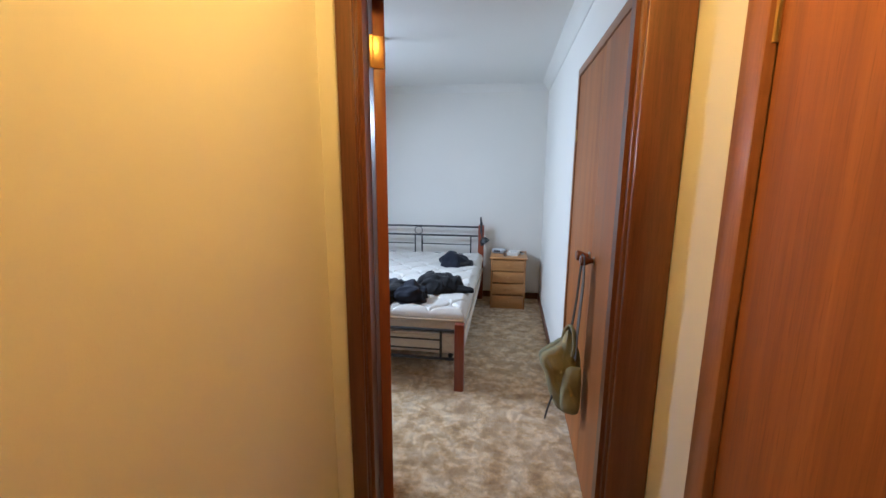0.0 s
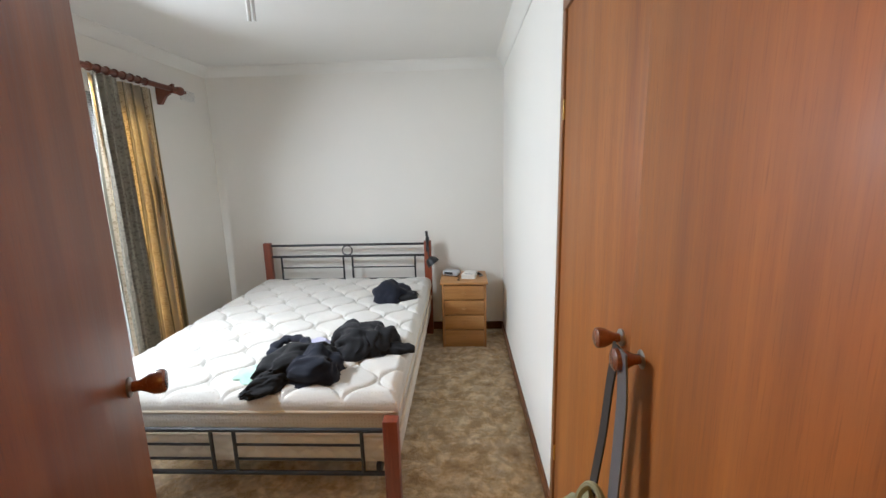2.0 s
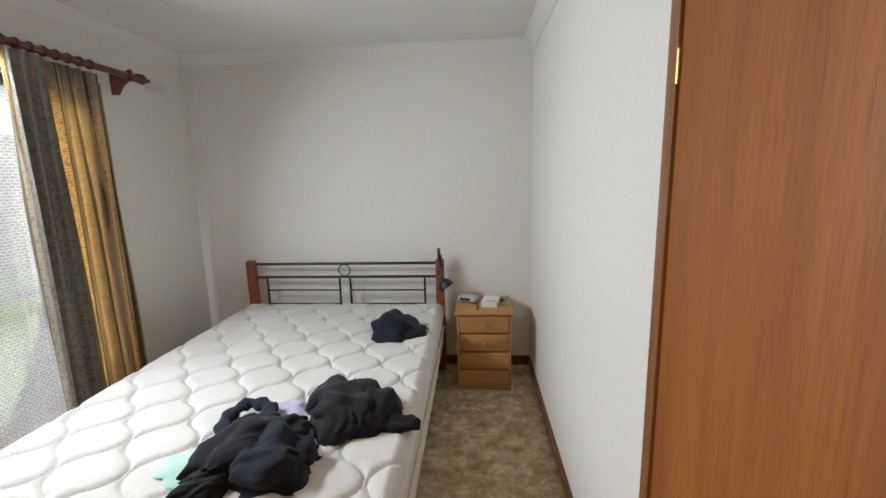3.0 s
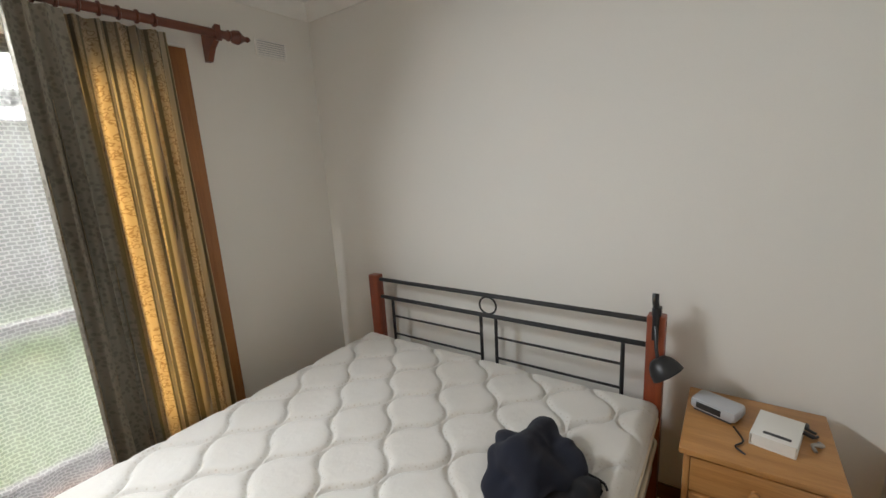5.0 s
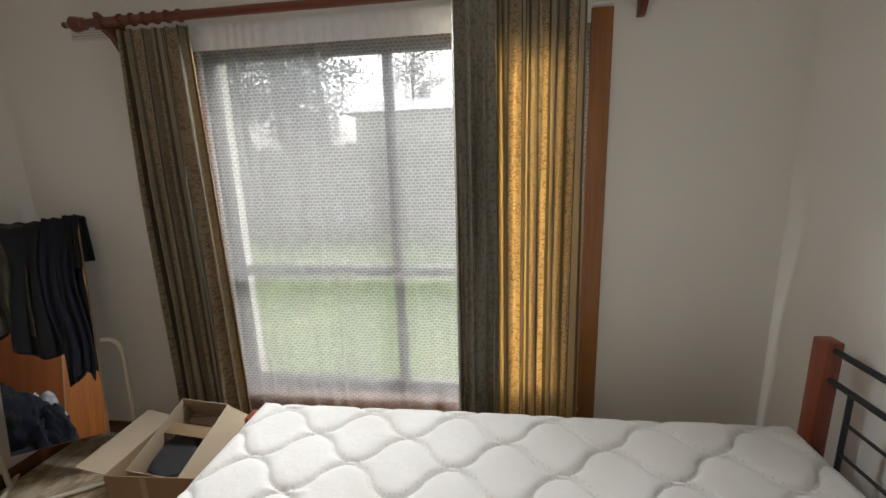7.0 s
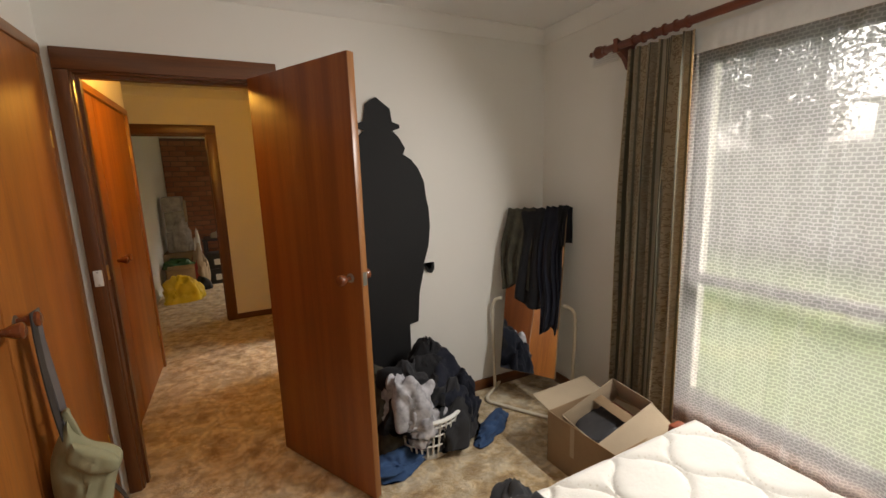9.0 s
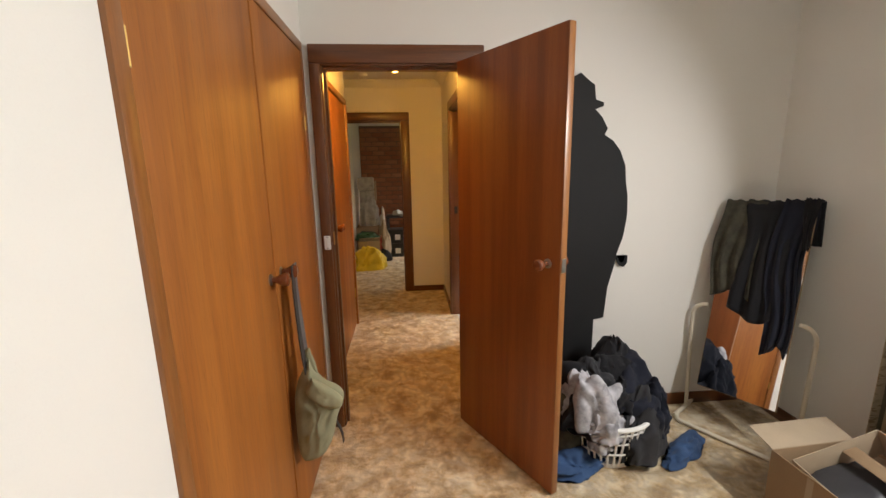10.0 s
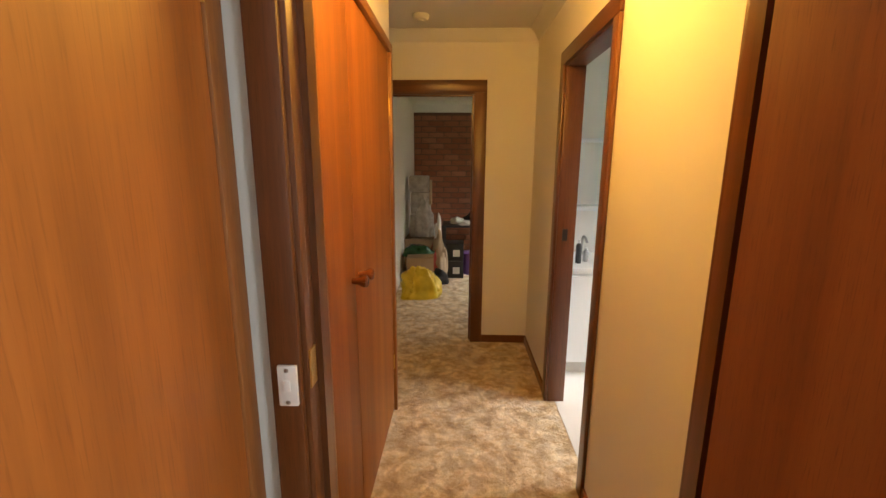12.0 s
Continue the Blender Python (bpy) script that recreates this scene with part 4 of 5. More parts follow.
# ---- bedroom things ----
stand = thing("nightstand", None, "small varnished pine bedside chest of four drawers", "bedside table")
NX0, NX1, NY0, NY1 = 0.012, 0.408, 4.225, 4.62
part("side_panel", box(NX0 + 0.008, NX0 + 0.026, NY0, NY1, 0, 0.567, 0.002), PINE, stand)
part("side_panel", box(NX1 - 0.026, NX1 - 0.008, NY0, NY1, 0, 0.567, 0.002), PINE, stand)
part("back_panel", box(NX0 + 0.026, NX1 - 0.026, NY1 - 0.01, NY1, 0.02, 0.567), PINE, stand)
part("tabletop", box(NX0 - 0.006, NX1 + 0.006, NY0 - 0.02, NY1 + 0.004, 0.567, 0.588, 0.006), PINE_X, stand)
part("plinth", box(NX0 + 0.026, NX1 - 0.026, NY0 + 0.012, NY0 + 0.03, 0, 0.03), PINE_X, stand)
for i in range(4):
    z = 0.032 + i * 0.134
    d = part("drawer", box(NX0 + 0.028, NX1 - 0.028, NY0 - 0.006, NY0 + 0.3, z, z + 0.123, 0.005), PINE_X, stand)
    part("knob", turned([(0, 0.009), (0.008, 0.008), (0.016, 0.013), (0.024, 0.016), (0.03, 0.014), (0.032, 0.005)], ((NX0 + NX1) / 2, NY0 - 0.006, z + 0.064), (0, -1, 0)), PINE, d, "turned pine knob")

clock = thing("clock_radio", None, "silver clock radio with a dark display on the nightstand", "clock radio")
part("body", box(-0.075, 0.075, -0.045, 0.05, 0, 0.045, 0.016), SILVER, clock)
part("display", box(-0.05, 0.03, -0.0465, -0.043, 0.012, 0.034, 0.001), BLACK_PLASTIC, clock, "dark glossy display")
part("base", box(-0.06, 0.06, -0.038, 0.045, -0.004, 0.0015, 0.001), DARK_GREY, clock)
clock.matrix_basis = pose(0.10, 4.47, 0.592, 0, 0, -22)
pack = thing("book", None, "thick pale paperback book on the nightstand", "book")
part("pages", box(-0.055, 0.055, -0.08, 0.08, 0.003, 0.036, 0.002), PAPER, pack)
part("cover", boxes([(-0.058, 0.058, -0.083, 0.083, 0, 0.003), (-0.058, 0.058, -0.083, 0.083, 0.036, 0.039), (-0.060, -0.057, -0.083, 0.083, 0, 0.039)], 0.001), PAPER, pack, "pale card cover")
part("title_bar", box(-0.03, 0.04, -0.06, -0.045, 0.0392, 0.0396), DARK_GREY, pack, "printed dark line")
pack.matrix_basis = pose(0.265, 4.40, 0.589, 0, 0, -12)
single("cable", tube(bend([(0.15, 4.40, 0.592), (0.175, 4.33, 0.593), (0.155, 4.29, 0.592), (0.18, 4.26, 0.592)], 6), 0.003, 6), BLACK_PLASTIC, "short black cable on the nightstand", "cable")
for i, (x, y, t) in enumerate(((0.345, 4.45, 20), (0.365, 4.40, 75), (0.35, 4.50, 130))):
    k = single("trinket", tube(bend([(-0.03, 0, 0.006), (-0.01, 0.012, 0.012), (0.012, -0.008, 0.01), (0.03, 0.004, 0.006)], 5), [0.005] * 5 + [0.007] * 6 + [0.004] * 5, 8), STEEL if i % 2 else DARK_GREY, "small metal trinket beside the book", "trinket", group="trinkets on the nightstand")
    k.matrix_basis = pose(x, y, 0.588, 0, 0, t)

lamp = thing("clip_lamp", None, "black clip-on reading lamp on the bed post", "lamp")
LX, LY = BR, BH
part("clamp", boxes([(LX - 0.016, LX + 0.016, LY - 0.032, LY + 0.01, 0.896, 0.93), (LX - 0.012, LX + 0.012, LY - 0.04, LY - 0.029, 0.80, 0.93)], 0.004), BLACK_PLASTIC, lamp)
part("clip_grip", tube(bend([(LX, LY - 0.02, 0.925), (LX - 0.004, LY - 0.03, 0.955), (LX - 0.006, LY - 0.02, 0.985)], 4), 0.012, 10), BLACK_PLASTIC, lamp)
part("neck", tube(bend([(LX, LY - 0.038, 0.86), (LX + 0.008, LY - 0.06, 0.82), (LX + 0.012, LY - 0.075, 0.78), (LX + 0.02, LY - 0.085, 0.75)], 5), 0.007, 10), BLACK_PLASTIC, lamp)
part("shade", turned([(0, 0.018), (0.004, 0.030), (0.02, 0.045), (0.045, 0.056), (0.07, 0.060), (0.072, 0.056), (0.05, 0.050), (0.03, 0.04), (0.02, 0.01)], (LX + 0.015, LY - 0.085, 0.752), (0.62, -0.15, -0.75), 28), BLACK_PLASTIC, lamp, "dark round lamp shade")


def garment(name, lumps, label, category, group=""):
    """A dropped garment made of folded lumps: (material, centre, size, seed, turn, folds)."""
    t = thing(name, None, label, category, group)
    for i, (mat, c, s, seed, turn, folds) in enumerate(lumps):
        part("fold" if i else "body", crumple(c, s, seed, turn, folds, 5 if max(s) > 0.12 else 4), mat, t, smooth=70)
    return t


MZ = 0.568
garment("hoodie", [
    (BLACK_CLOTH, (-0.64, 2.70, MZ), (0.14, 0.18, 0.105), 3, -30, 1.05),
    (NAVY_CLOTH, (-0.52, 2.66, MZ), (0.125, 0.14, 0.115), 8, 20, 1.0),
    (BLACK_CLOTH, (-0.69, 2.55, MZ), (0.065, 0.13, 0.05), 5, -30, 1.6),
    (NAVY_CLOTH, (-0.70, 2.84, MZ), (0.09, 0.045, 0.06), 6, -10, 1.3)],
    "dark navy hoodie dropped in a heap on the mattress", "clothes", "clothes on the bed")
single("loose_sleeve", tube(bend([(-0.74, 2.76, MZ + 0.03), (-0.82, 2.85, MZ + 0.035), (-0.79, 2.96, MZ + 0.05), (-0.69, 2.95, MZ + 0.05), (-0.63, 2.85, MZ + 0.05)], 6), [0.028 + 0.008 * math.sin(k * 1.7) for k in range(25)], 12, 0.7), NAVY_CLOTH,
       "twisted navy sleeve curling over the mattress", "clothes", group="clothes on the bed", smooth=70)
garment("jacket", [
    (BLACK_CLOTH, (-0.35, 2.96, MZ), (0.155, 0.15, 0.12), 13, 10, 0.9),
    (CHARCOAL_CLOTH, (-0.44, 3.05, MZ), (0.12, 0.085, 0.10), 14, 25, 1.1),
    (BLACK_CLOTH, (-0.25, 2.97, MZ), (0.09, 0.12, 0.10), 15, 0, 1.3),
    (BLACK_CLOTH, (-0.15, 2.90, MZ), (0.08, 0.035, 0.045), 16, 10, 1.5)],
    "black jacket crumpled on the bare mattress", "clothes", "clothes on the bed")
garment("folded_top", [
    (NAVY_CLOTH, (-0.36, 3.90, MZ), (0.150, 0.155, 0.125), 21, 35, 0.25),
    (BLACK_CLOTH, (-0.24, 3.86, MZ), (0.10, 0.08, 0.055), 23, 20, 0.5)],
    "dark folded top lying near the bed head", "clothes", "clothes on the bed")
single("drawstring", tube(bend([(-0.24, 3.92, MZ + 0.04), (-0.20, 3.95, MZ + 0.014), (-0.16, 3.94, MZ + 0.012), (-0.145, 3.92, MZ + 0.01)], 5), 0.004, 6), BLACK_CLOTH, "thin black drawstring on the mattress", "cord")
single("mint_cloth", crumple((-0.83, 2.64, MZ), (0.075, 0.09, 0.02), 31, 20, 0.6, 4), MINT, "scrap of mint green cotton under the hoodie", "clothes", smooth=70)
single("lilac_cloth", crumple((-0.63, 2.99, MZ), (0.07, 0.07, 0.03), 33, 0, 0.5, 4), LILAC, "scrap of pale lilac cotton between the clothes", "clothes", smooth=70)

pend = thing("ceiling_light", None, "bare white bulb holder with a stick bulb on the ceiling", "ceiling light")
PX, PY = -0.76, 2.86
part("ceiling_rose", turned([(0, 0.042), (0.006, 0.042), (0.012, 0.034), (0.016, 0.02)], (PX, PY, TOP), (0, 0, -1), 24), WHITE_PLASTIC, pend)
part("holder", turned([(0.012, 0.018), (0.06, 0.019), (0.062, 0.022), (0.085, 0.022), (0.10, 0.026), (0.125, 0.026), (0.13, 0.018)], (PX, PY, TOP), (0.02, 0, -1), 20), WHITE_PLASTIC, pend)
part("bulb", tube([(PX + 0.003 - 0.009, PY, TOP - 0.128), (PX - 0.006, PY, TOP - 0.235)], 0.009, 10), WHITE_PLASTIC, pend, "unlit white stick bulb")
part("bulb", tube([(PX + 0.016, PY, TOP - 0.128), (PX + 0.017, PY, TOP - 0.235)], 0.009, 10), WHITE_PLASTIC, pend, "unlit white stick bulb")


def wall_vent(y0, y1, z0, z1):
    v = thing("wall_vent", None, "painted slatted vent high on the window wall", "vent", group="wall vents")
    part("vent_frame", boxes([(WEST, WEST + 0.008, y0, y1, z0, z0 + 0.008), (WEST, WEST + 0.008, y0, y1, z1 - 0.008, z1), (WEST, WEST + 0.008, y0, y0 + 0.008, z0 + 0.008, z1 - 0.008), (WEST, WEST + 0.008, y1 - 0.008, y1, z0 + 0.008, z1 - 0.008)]), CORNICE, v)
    part("backing", box(WEST + 0.0005, WEST + 0.002, y0 + 0.008, y1 - 0.008, z0 + 0.008, z1 - 0.008), SILVER, v)
    n = 6
    for i in range(n):
        z = z0 + 0.011 + i * (z1 - z0 - 0.02) / n
        part("slat", box(WEST + 0.002, WEST + 0.007, y0 + 0.008, y1 - 0.008, z, z + 0.008, 0.001), CORNICE, v)


wall_vent(4.285, 4.475, 2.14, 2.23)
wall_vent(1.42, 1.61, 2.14, 2.23)

# flat black cut-out figure against the wall
fig = [(-0.66, 0.0), (-1.00, 0.0), (-1.00, 0.60), (-1.06, 0.61), (-1.075, 0.80), (-1.105, 0.92), (-1.12, 0.985), (-1.135, 0.955), (-1.15, 0.94), (-1.165, 0.95), (-1.17, 0.985),
       (-1.185, 0.985), (-1.185, 0.94), (-1.165, 0.915), (-1.14, 0.925), (-1.125, 0.95), (-1.115, 0.99), (-1.15, 1.10), (-1.165, 1.22), (-1.16, 1.33), (-1.145, 1.40), (-1.135, 1.50), (-1.10, 1.58), (-1.055, 1.635),
       (-1.005, 1.665), (-1.02, 1.70), (-0.985, 1.76), (-0.945, 1.80), (-0.99, 1.815), (-0.99, 1.835), (-0.945, 1.85), (-0.935, 1.925), (-0.905, 1.945), (-0.855, 1.985), (-0.815, 1.965), (-0.79, 1.945), (-0.775, 1.85),
       (-0.73, 1.835), (-0.73, 1.815), (-0.775, 1.80), (-0.73, 1.76), (-0.70, 1.70), (-0.715, 1.665), (-0.64, 1.62), (-0.60, 1.55), (-0.58, 1.40), (-0.57, 1.20), (-0.60, 1.0), (-0.62, 0.62), (-0.66, 0.60)]
single("cutout_figure", slab(fig, 0.012, pose(0, SOUTH + 0.004, 0.0)), BLACK_BOARD, "flat matt black cut-out figure board against the wall", "cut-out board", smooth=None)

# tilting mirror on a tube stand across the corner
mir = thing("standing_mirror", None, "standing mirror on a cream tubular metal frame", "mirror")
A, B = Vector((-1.62, 1.03, 0)), Vector((-1.915, 1.48, 0))
along = (B - A).normalized()
front = Vector((-along.y, along.x, 0))
front = front if front.x > 0 else -front
up = Vector((0, 0, 1))
for p, s in ((A, 1), (B, -1)):
    part("upright", tube(bend([p + up * 0.02, p + up * 0.35 + along * s * -0.01, p + up * 0.60 + along * s * -0.015, p + up * 0.66 + along * s * 0.0, p + up * 0.685 + along * s * 0.03, p + up * 0.69 + along * s * 0.06], 6), 0.0115, 10), CREAM_TUBE, mir)
    part("foot", tube(bend([p + up * 0.02 - front * 0.08, p + up * 0.012, p + front * 0.16 + up * 0.012], 4), 0.0115, 10), CREAM_TUBE, mir)
part("base_rail", tube(bend([A + front * 0.12 + up * 0.012, A + front * 0.19 + up * 0.014 + along * 0.03, A + front * 0.20 + along * 0.10 + up * 0.014, B + front * 0.20 - along * 0.10 + up * 0.014, B + front * 0.19 - along * 0.03 + up * 0.014, B + front * 0.12 + up * 0.012], 6), 0.0115, 10), CREAM_TUBE, mir)
C = (A + B) / 2
frame_m = Matrix.Translation(C + up * 0.69) @ Matrix((-along, front, up)).transposed().to_4x4() @ pose(0, 0, 0, 12, 0, 0)
half, tall = 0.185, 0.60
gl = part("mirror_glass", box(-half, half, 0.002, 0.006, -0.47, tall), MIRROR, mir, "clear mirror glass")
bk = part("mirror_back", box(-half - 0.004, half + 0.004, -0.012, 0.0015, -0.474, tall + 0.004, 0.002), CARD, mir)
for o in (gl, bk):
    o.matrix_basis = frame_m


def draped(name, mat, u0, u1, top, front_len, back_len, seed, label, off=0.0):
    """A garment hung over the mirror's top edge."""
    bm = bmesh.new()
    rows = []
    nu, nv = 34, 44
    total = front_len + back_len
    for j in range(nv + 1):
        s = j / nv * total - back_len
        row = []
        for i in range(nu + 1):
            u = i / nu
            edge = 1 + 0.05 * math.sin(u * 5 + seed) * (1 if s > 0 else 0)
            ss = s * edge
            x = u0 + (u1 - u0) * u
            rip = 0.014 * math.sin(u * 17 + seed + s * 2.2) + 0.010 * noise.noise(Vector((u * 5, s * 7, seed)))
            if ss > 0.02:
                y, z = 0.022 + off + rip * min(1, ss * 4) + 0.02 * min(1, ss), top - ss
            elif ss < -0.02:
                y, z = -0.03 - off + rip * 0.5, top + ss
            else:
                y, z = ss * 1.2 - 0.004 + off * ss * 40, top + 0.012 + off * 0.7 + 0.004 * math.sin(u * 25)
            x += 0.035 * noise.noise(Vector((s * 3.0, seed, u * 1.2))) + 0.01 * math.sin(s * 9 + seed)
            row.append(bm.verts.new((-x, y, z)))
        rows.append(row)
    for j in range(nv):
        for i in range(nu):
            bm.faces.new((rows[j][i], rows[j][i + 1], rows[j + 1][i + 1], rows[j + 1][i]))
    ob = single(name, bm, mat, label, "clothes", group="clothes over the mirror", smooth=80)
    so = ob.modifiers.new("thickness", "SOLIDIFY")
    so.thickness = 0.006
    ob.matrix_basis = frame_m
    return ob


draped("checked_shirt", OLIVE_CLOTH, -0.215, -0.02, tall + 0.006, 0.52, 0.30, 2.0, "dark brown checked shirt hung over the mirror")
draped("black_trousers", BLACK_CLOTH, -0.10, 0.12, tall + 0.006, 0.62, 0.35, 5.0, "black trousers hung over the mirror", 0.010)
draped("black_coat", NAVY_CLOTH, 0.06, 0.185, tall + 0.006, 0.77, 0.3, 8.3, "black coat hung over the mirror edge", 0.020)
draped("coat_sleeve", BLACK_CLOTH, 0.15, 0.215, tall + 0.006, 0.22, 0.2, 11.3, "short black sleeve folded over the mirror", 0.030)

# laundry basket, slotted, with its heap
bask = thing("laundry_basket", None, "white slotted plastic laundry basket overflowing with clothes", "laundry basket")
BX, BY, BHt = -0.93, 1.34, 0.25
part("basket_base", turned([(0, 0.16), (0.012, 0.165), (0.03, 0.168)], (BX, BY, 0.0), (0, 0, 1), 36), WHITE_PLASTIC, bask)
part("basket_rim", tube([(BX + 0.215 * math.cos(a), BY + 0.215 * math.sin(a), BHt) for a in (2 * math.pi * k / 40 for k in range(41))], 0.012, 8), WHITE_PLASTIC, bask)
for lv in (0.095, 0.16, 0.215):
    rr = 0.168 + 0.047 * lv / BHt
    part("hoop", tube([(BX + rr * math.cos(a), BY + rr * math.sin(a), lv) for a in (2 * math.pi * k / 40 for k in range(41))], 0.005, 6), WHITE_PLASTIC, bask)
for k in range(36):
    a = 2 * math.pi * k / 36
    part("slat", tube([(BX + 0.166 * math.cos(a), BY + 0.166 * math.sin(a), 0.02), (BX + 0.215 * math.cos(a), BY + 0.215 * math.sin(a), BHt)], 0.006, 6), WHITE_PLASTIC, bask)
heap = [
    ("black_shirt", BLACK_CLOTH, (-0.86, 1.28, 0.20), (0.22, 0.19, 0.28), 41, 0, "black shirt heaped on the laundry basket"),
    ("navy_jumper", NAVY_CLOTH, (-1.05, 1.32, 0.12), (0.17, 0.16, 0.32), 42, 20, "navy jumper spilling from the laundry basket"),
    ("grey_shirt", GREY_CLOTH, (-0.80, 1.43, 0.22), (0.15, 0.10, 0.22), 43, -15, "pale grey patterned shirt on the laundry"),
    ("grey_tee", GREY_CLOTH, (-0.90, 1.47, 0.18), (0.13, 0.07, 0.13), 44, 20, "pale grey cotton top on the laundry"),
    ("dark_tracksuit", CHARCOAL_CLOTH, (-1.05, 1.44, 0.05), (0.13, 0.10, 0.30), 45, 30, "charcoal tracksuit hanging over the basket edge"),
    ("dark_trousers", NAVY_CLOTH, (-1.19, 1.27, 0.003), (0.13, 0.12, 0.20), 46, 10, "dark trousers fallen beside the basket"),
    ("jeans", DENIM, (-1.33, 1.43, 0.003), (0.16, 0.055, 0.05), 47, 35, "blue jeans lying on the carpet"),
    ("denim_jacket", DENIM, (-0.70, 1.44, 0.003), (0.15, 0.11, 0.08), 48, 20, "blue denim behind the open door"),
    ("brown_jumper", OLIVE_CLOTH, (-0.70, 1.28, 0.003), (0.14, 0.15, 0.36), 49, 0, "brown jumper behind the open door"),
    ("black_sock", BLACK_CLOTH, (-0.97, 1.40, 0.30), (0.09, 0.06, 0.13), 53, 70, "black sock on the laundry heap"),
    ("navy_sleeve", NAVY_CLOTH, (-1.13, 1.38, 0.16), (0.07, 0.11, 0.22), 54, 15, "navy sleeve hanging from the laundry heap"),
    ("charcoal_scarf", CHARCOAL_CLOTH, (-0.84, 1.34, 0.34), (0.11, 0.09, 0.16), 55, 50, "charcoal scarf on the laundry heap"),
    ("white_tee", GREY_CLOTH, (-0.84, 1.475, 0.12), (0.07, 0.05, 0.14), 56, 80, "white tee shirt hanging over the basket"),
    ("black_tee", BLACK_CLOTH, (-1.00, 1.24, 0.30), (0.17, 0.13, 0.22), 50, 40, "black tee shirt on top of the laundry")]
for nm, mat, c, s, seed, turn, lab in heap:
    single(nm, crumple(c, s, seed, turn, 1.4, 5), mat, lab, "clothes", group="laundry heap", smooth=70)


def open_box(name, w, d, h, m, label, flaps=(), t=0.004, mat=CARD):
    """A cardboard carton with four walls, a bottom and chosen flaps (side, length, angle)."""
    b = thing(name, None, label, "cardboard box")
    part("bottom", box(-w / 2, w / 2, -d / 2, d / 2, 0, t), mat, b)
    for r in ((-w / 2, -w / 2 + t, -d / 2, d / 2, t, h), (w / 2 - t, w / 2, -d / 2, d / 2, t, h), (-w / 2 + t, w / 2 - t, -d / 2, -d / 2 + t, t, h), (-w / 2 + t, w / 2 - t, d / 2 - t, d / 2, t, h)):
        part("side_panel", box(*r, 0.001), mat, b)
    for side_, ln, ang in flaps:
        along_x = side_ in ("n", "s")
        wid = (w if along_x else d) / 2 - 0.006
        f = part("flap", box(-wid, wid, 0, ln, -t / 2, t / 2, 0.001), CARD_IN, b)
        base_m = {"s": pose(0, -d / 2, h, 0, 0, 180), "n": pose(0, d / 2, h), "w": pose(-w / 2, 0, h, 0, 0, 90), "e": pose(w / 2, 0, h, 0, 0, -90)}[side_]
        f.matrix_basis = base_m @ pose(0, 0, 0, ang, 0, 0)
    b.matrix_basis = m
    return b


open_box("cardboard_box", 0.42, 0.42, 0.29, pose(-1.665, 2.0, 0.0, 0, 0, 3), "brown cardboard carton on the carpet by the bed", [("s", 0.13, 14)])
single("tape_strip", box(-1.4535, -1.4525, 1.93, 1.985, 0.12, 0.285), CARD_IN, "strip of pale parcel tape on the carton", "tape")
# the open tray leans in the carton, its low edge towards the bed foot
low, high = Vector((-1.51, 1.835, 0.262)), Vector((-1.84, 1.87, 0.405))
tx = (low - high).normalized()
ty = Vector((0.1, 1, 0.0))
ty = (ty - tx * ty.dot(tx)).normalized()
tz = tx.cross(ty)
TW, TD, TH = (low - high).length, 0.27, 0.13
tray_m = Matrix.Translation((low + high) / 2 + ty * TD / 2 - tz * TH) @ Matrix((tx, ty, tz)).transposed().to_4x4()
open_box("cardboard_tray", TW, TD, TH, tray_m, "open pale cardboard box full of odds and ends", [("n", 0.17, -38)], mat=CARD_IN)
single("magazine", boxes([(-0.12, 0.10, -0.115, 0.08, 0.005, 0.020), (-0.10, 0.115, -0.10, 0.10, 0.0205, 0.030)], 0.003), RED_PLASTIC, "dark glossy magazines in the open box", "magazine").matrix_basis = tray_m
single("loose_paper", crumple((0.045, -0.01, 0.031), (0.11, 0.10, 0.02), 61, 10, 1.4, 4), DARK_GREY, "dark papers and cards in the open box", "loose paper", smooth=60).matrix_basis = tray_m
single("card_divider", box(-0.075, -0.02, -0.129, 0.129, 0.088, 0.092, 0.001), CARD, "cardboard divider across the open box", "cardboard").matrix_basis = tray_m

# canvas bag hung from the wardrobe knob
bag = thing("shoulder_bag", None, "khaki canvas shoulder bag hanging from the wardrobe knob", "bag")
KY, KX, KZ = 1.655, 0.53, 1.125


def strap(pts, w):
    bm = bmesh.new()
    line = bend(pts, 8)
    prev = None
    for p in line:
        cur = [bm.verts.new(p + Vector((dx, dy, 0))) for dx, dy in ((-0.002, -w / 2), (0.002, -w / 2), (0.002, w / 2), (-0.002, w / 2))]
        if prev:
            for k in range(4):
                bm.faces.new((prev[k], prev[(k + 1) % 4], cur[(k + 1) % 4], cur[k]))
        else:
            bm.faces.new(cur)
        prev = cur
    bm.faces.new(prev)
    return bm


part("strap", strap([(KX, KY + 0.012, KZ + 0.028), (KX - 0.004, KY + 0.03, 1.05), (KX - 0.01, KY + 0.04, 0.92), (KX - 0.02, KY + 0.05, 0.80), (KX - 0.03, KY + 0.05, 0.70)], 0.038), STRAP, bag, "dark webbing shoulder strap")
part("strap", strap([(KX, KY - 0.014, KZ + 0.028), (KX + 0.004, KY - 0.022, 1.05), (KX - 0.002, KY - 0.03, 0.92), (KX - 0.008, KY - 0.035, 0.80), (KX - 0.012, KY - 0.04, 0.66)], 0.05), STRAP_GREY, bag, "grey webbing shoulder strap")


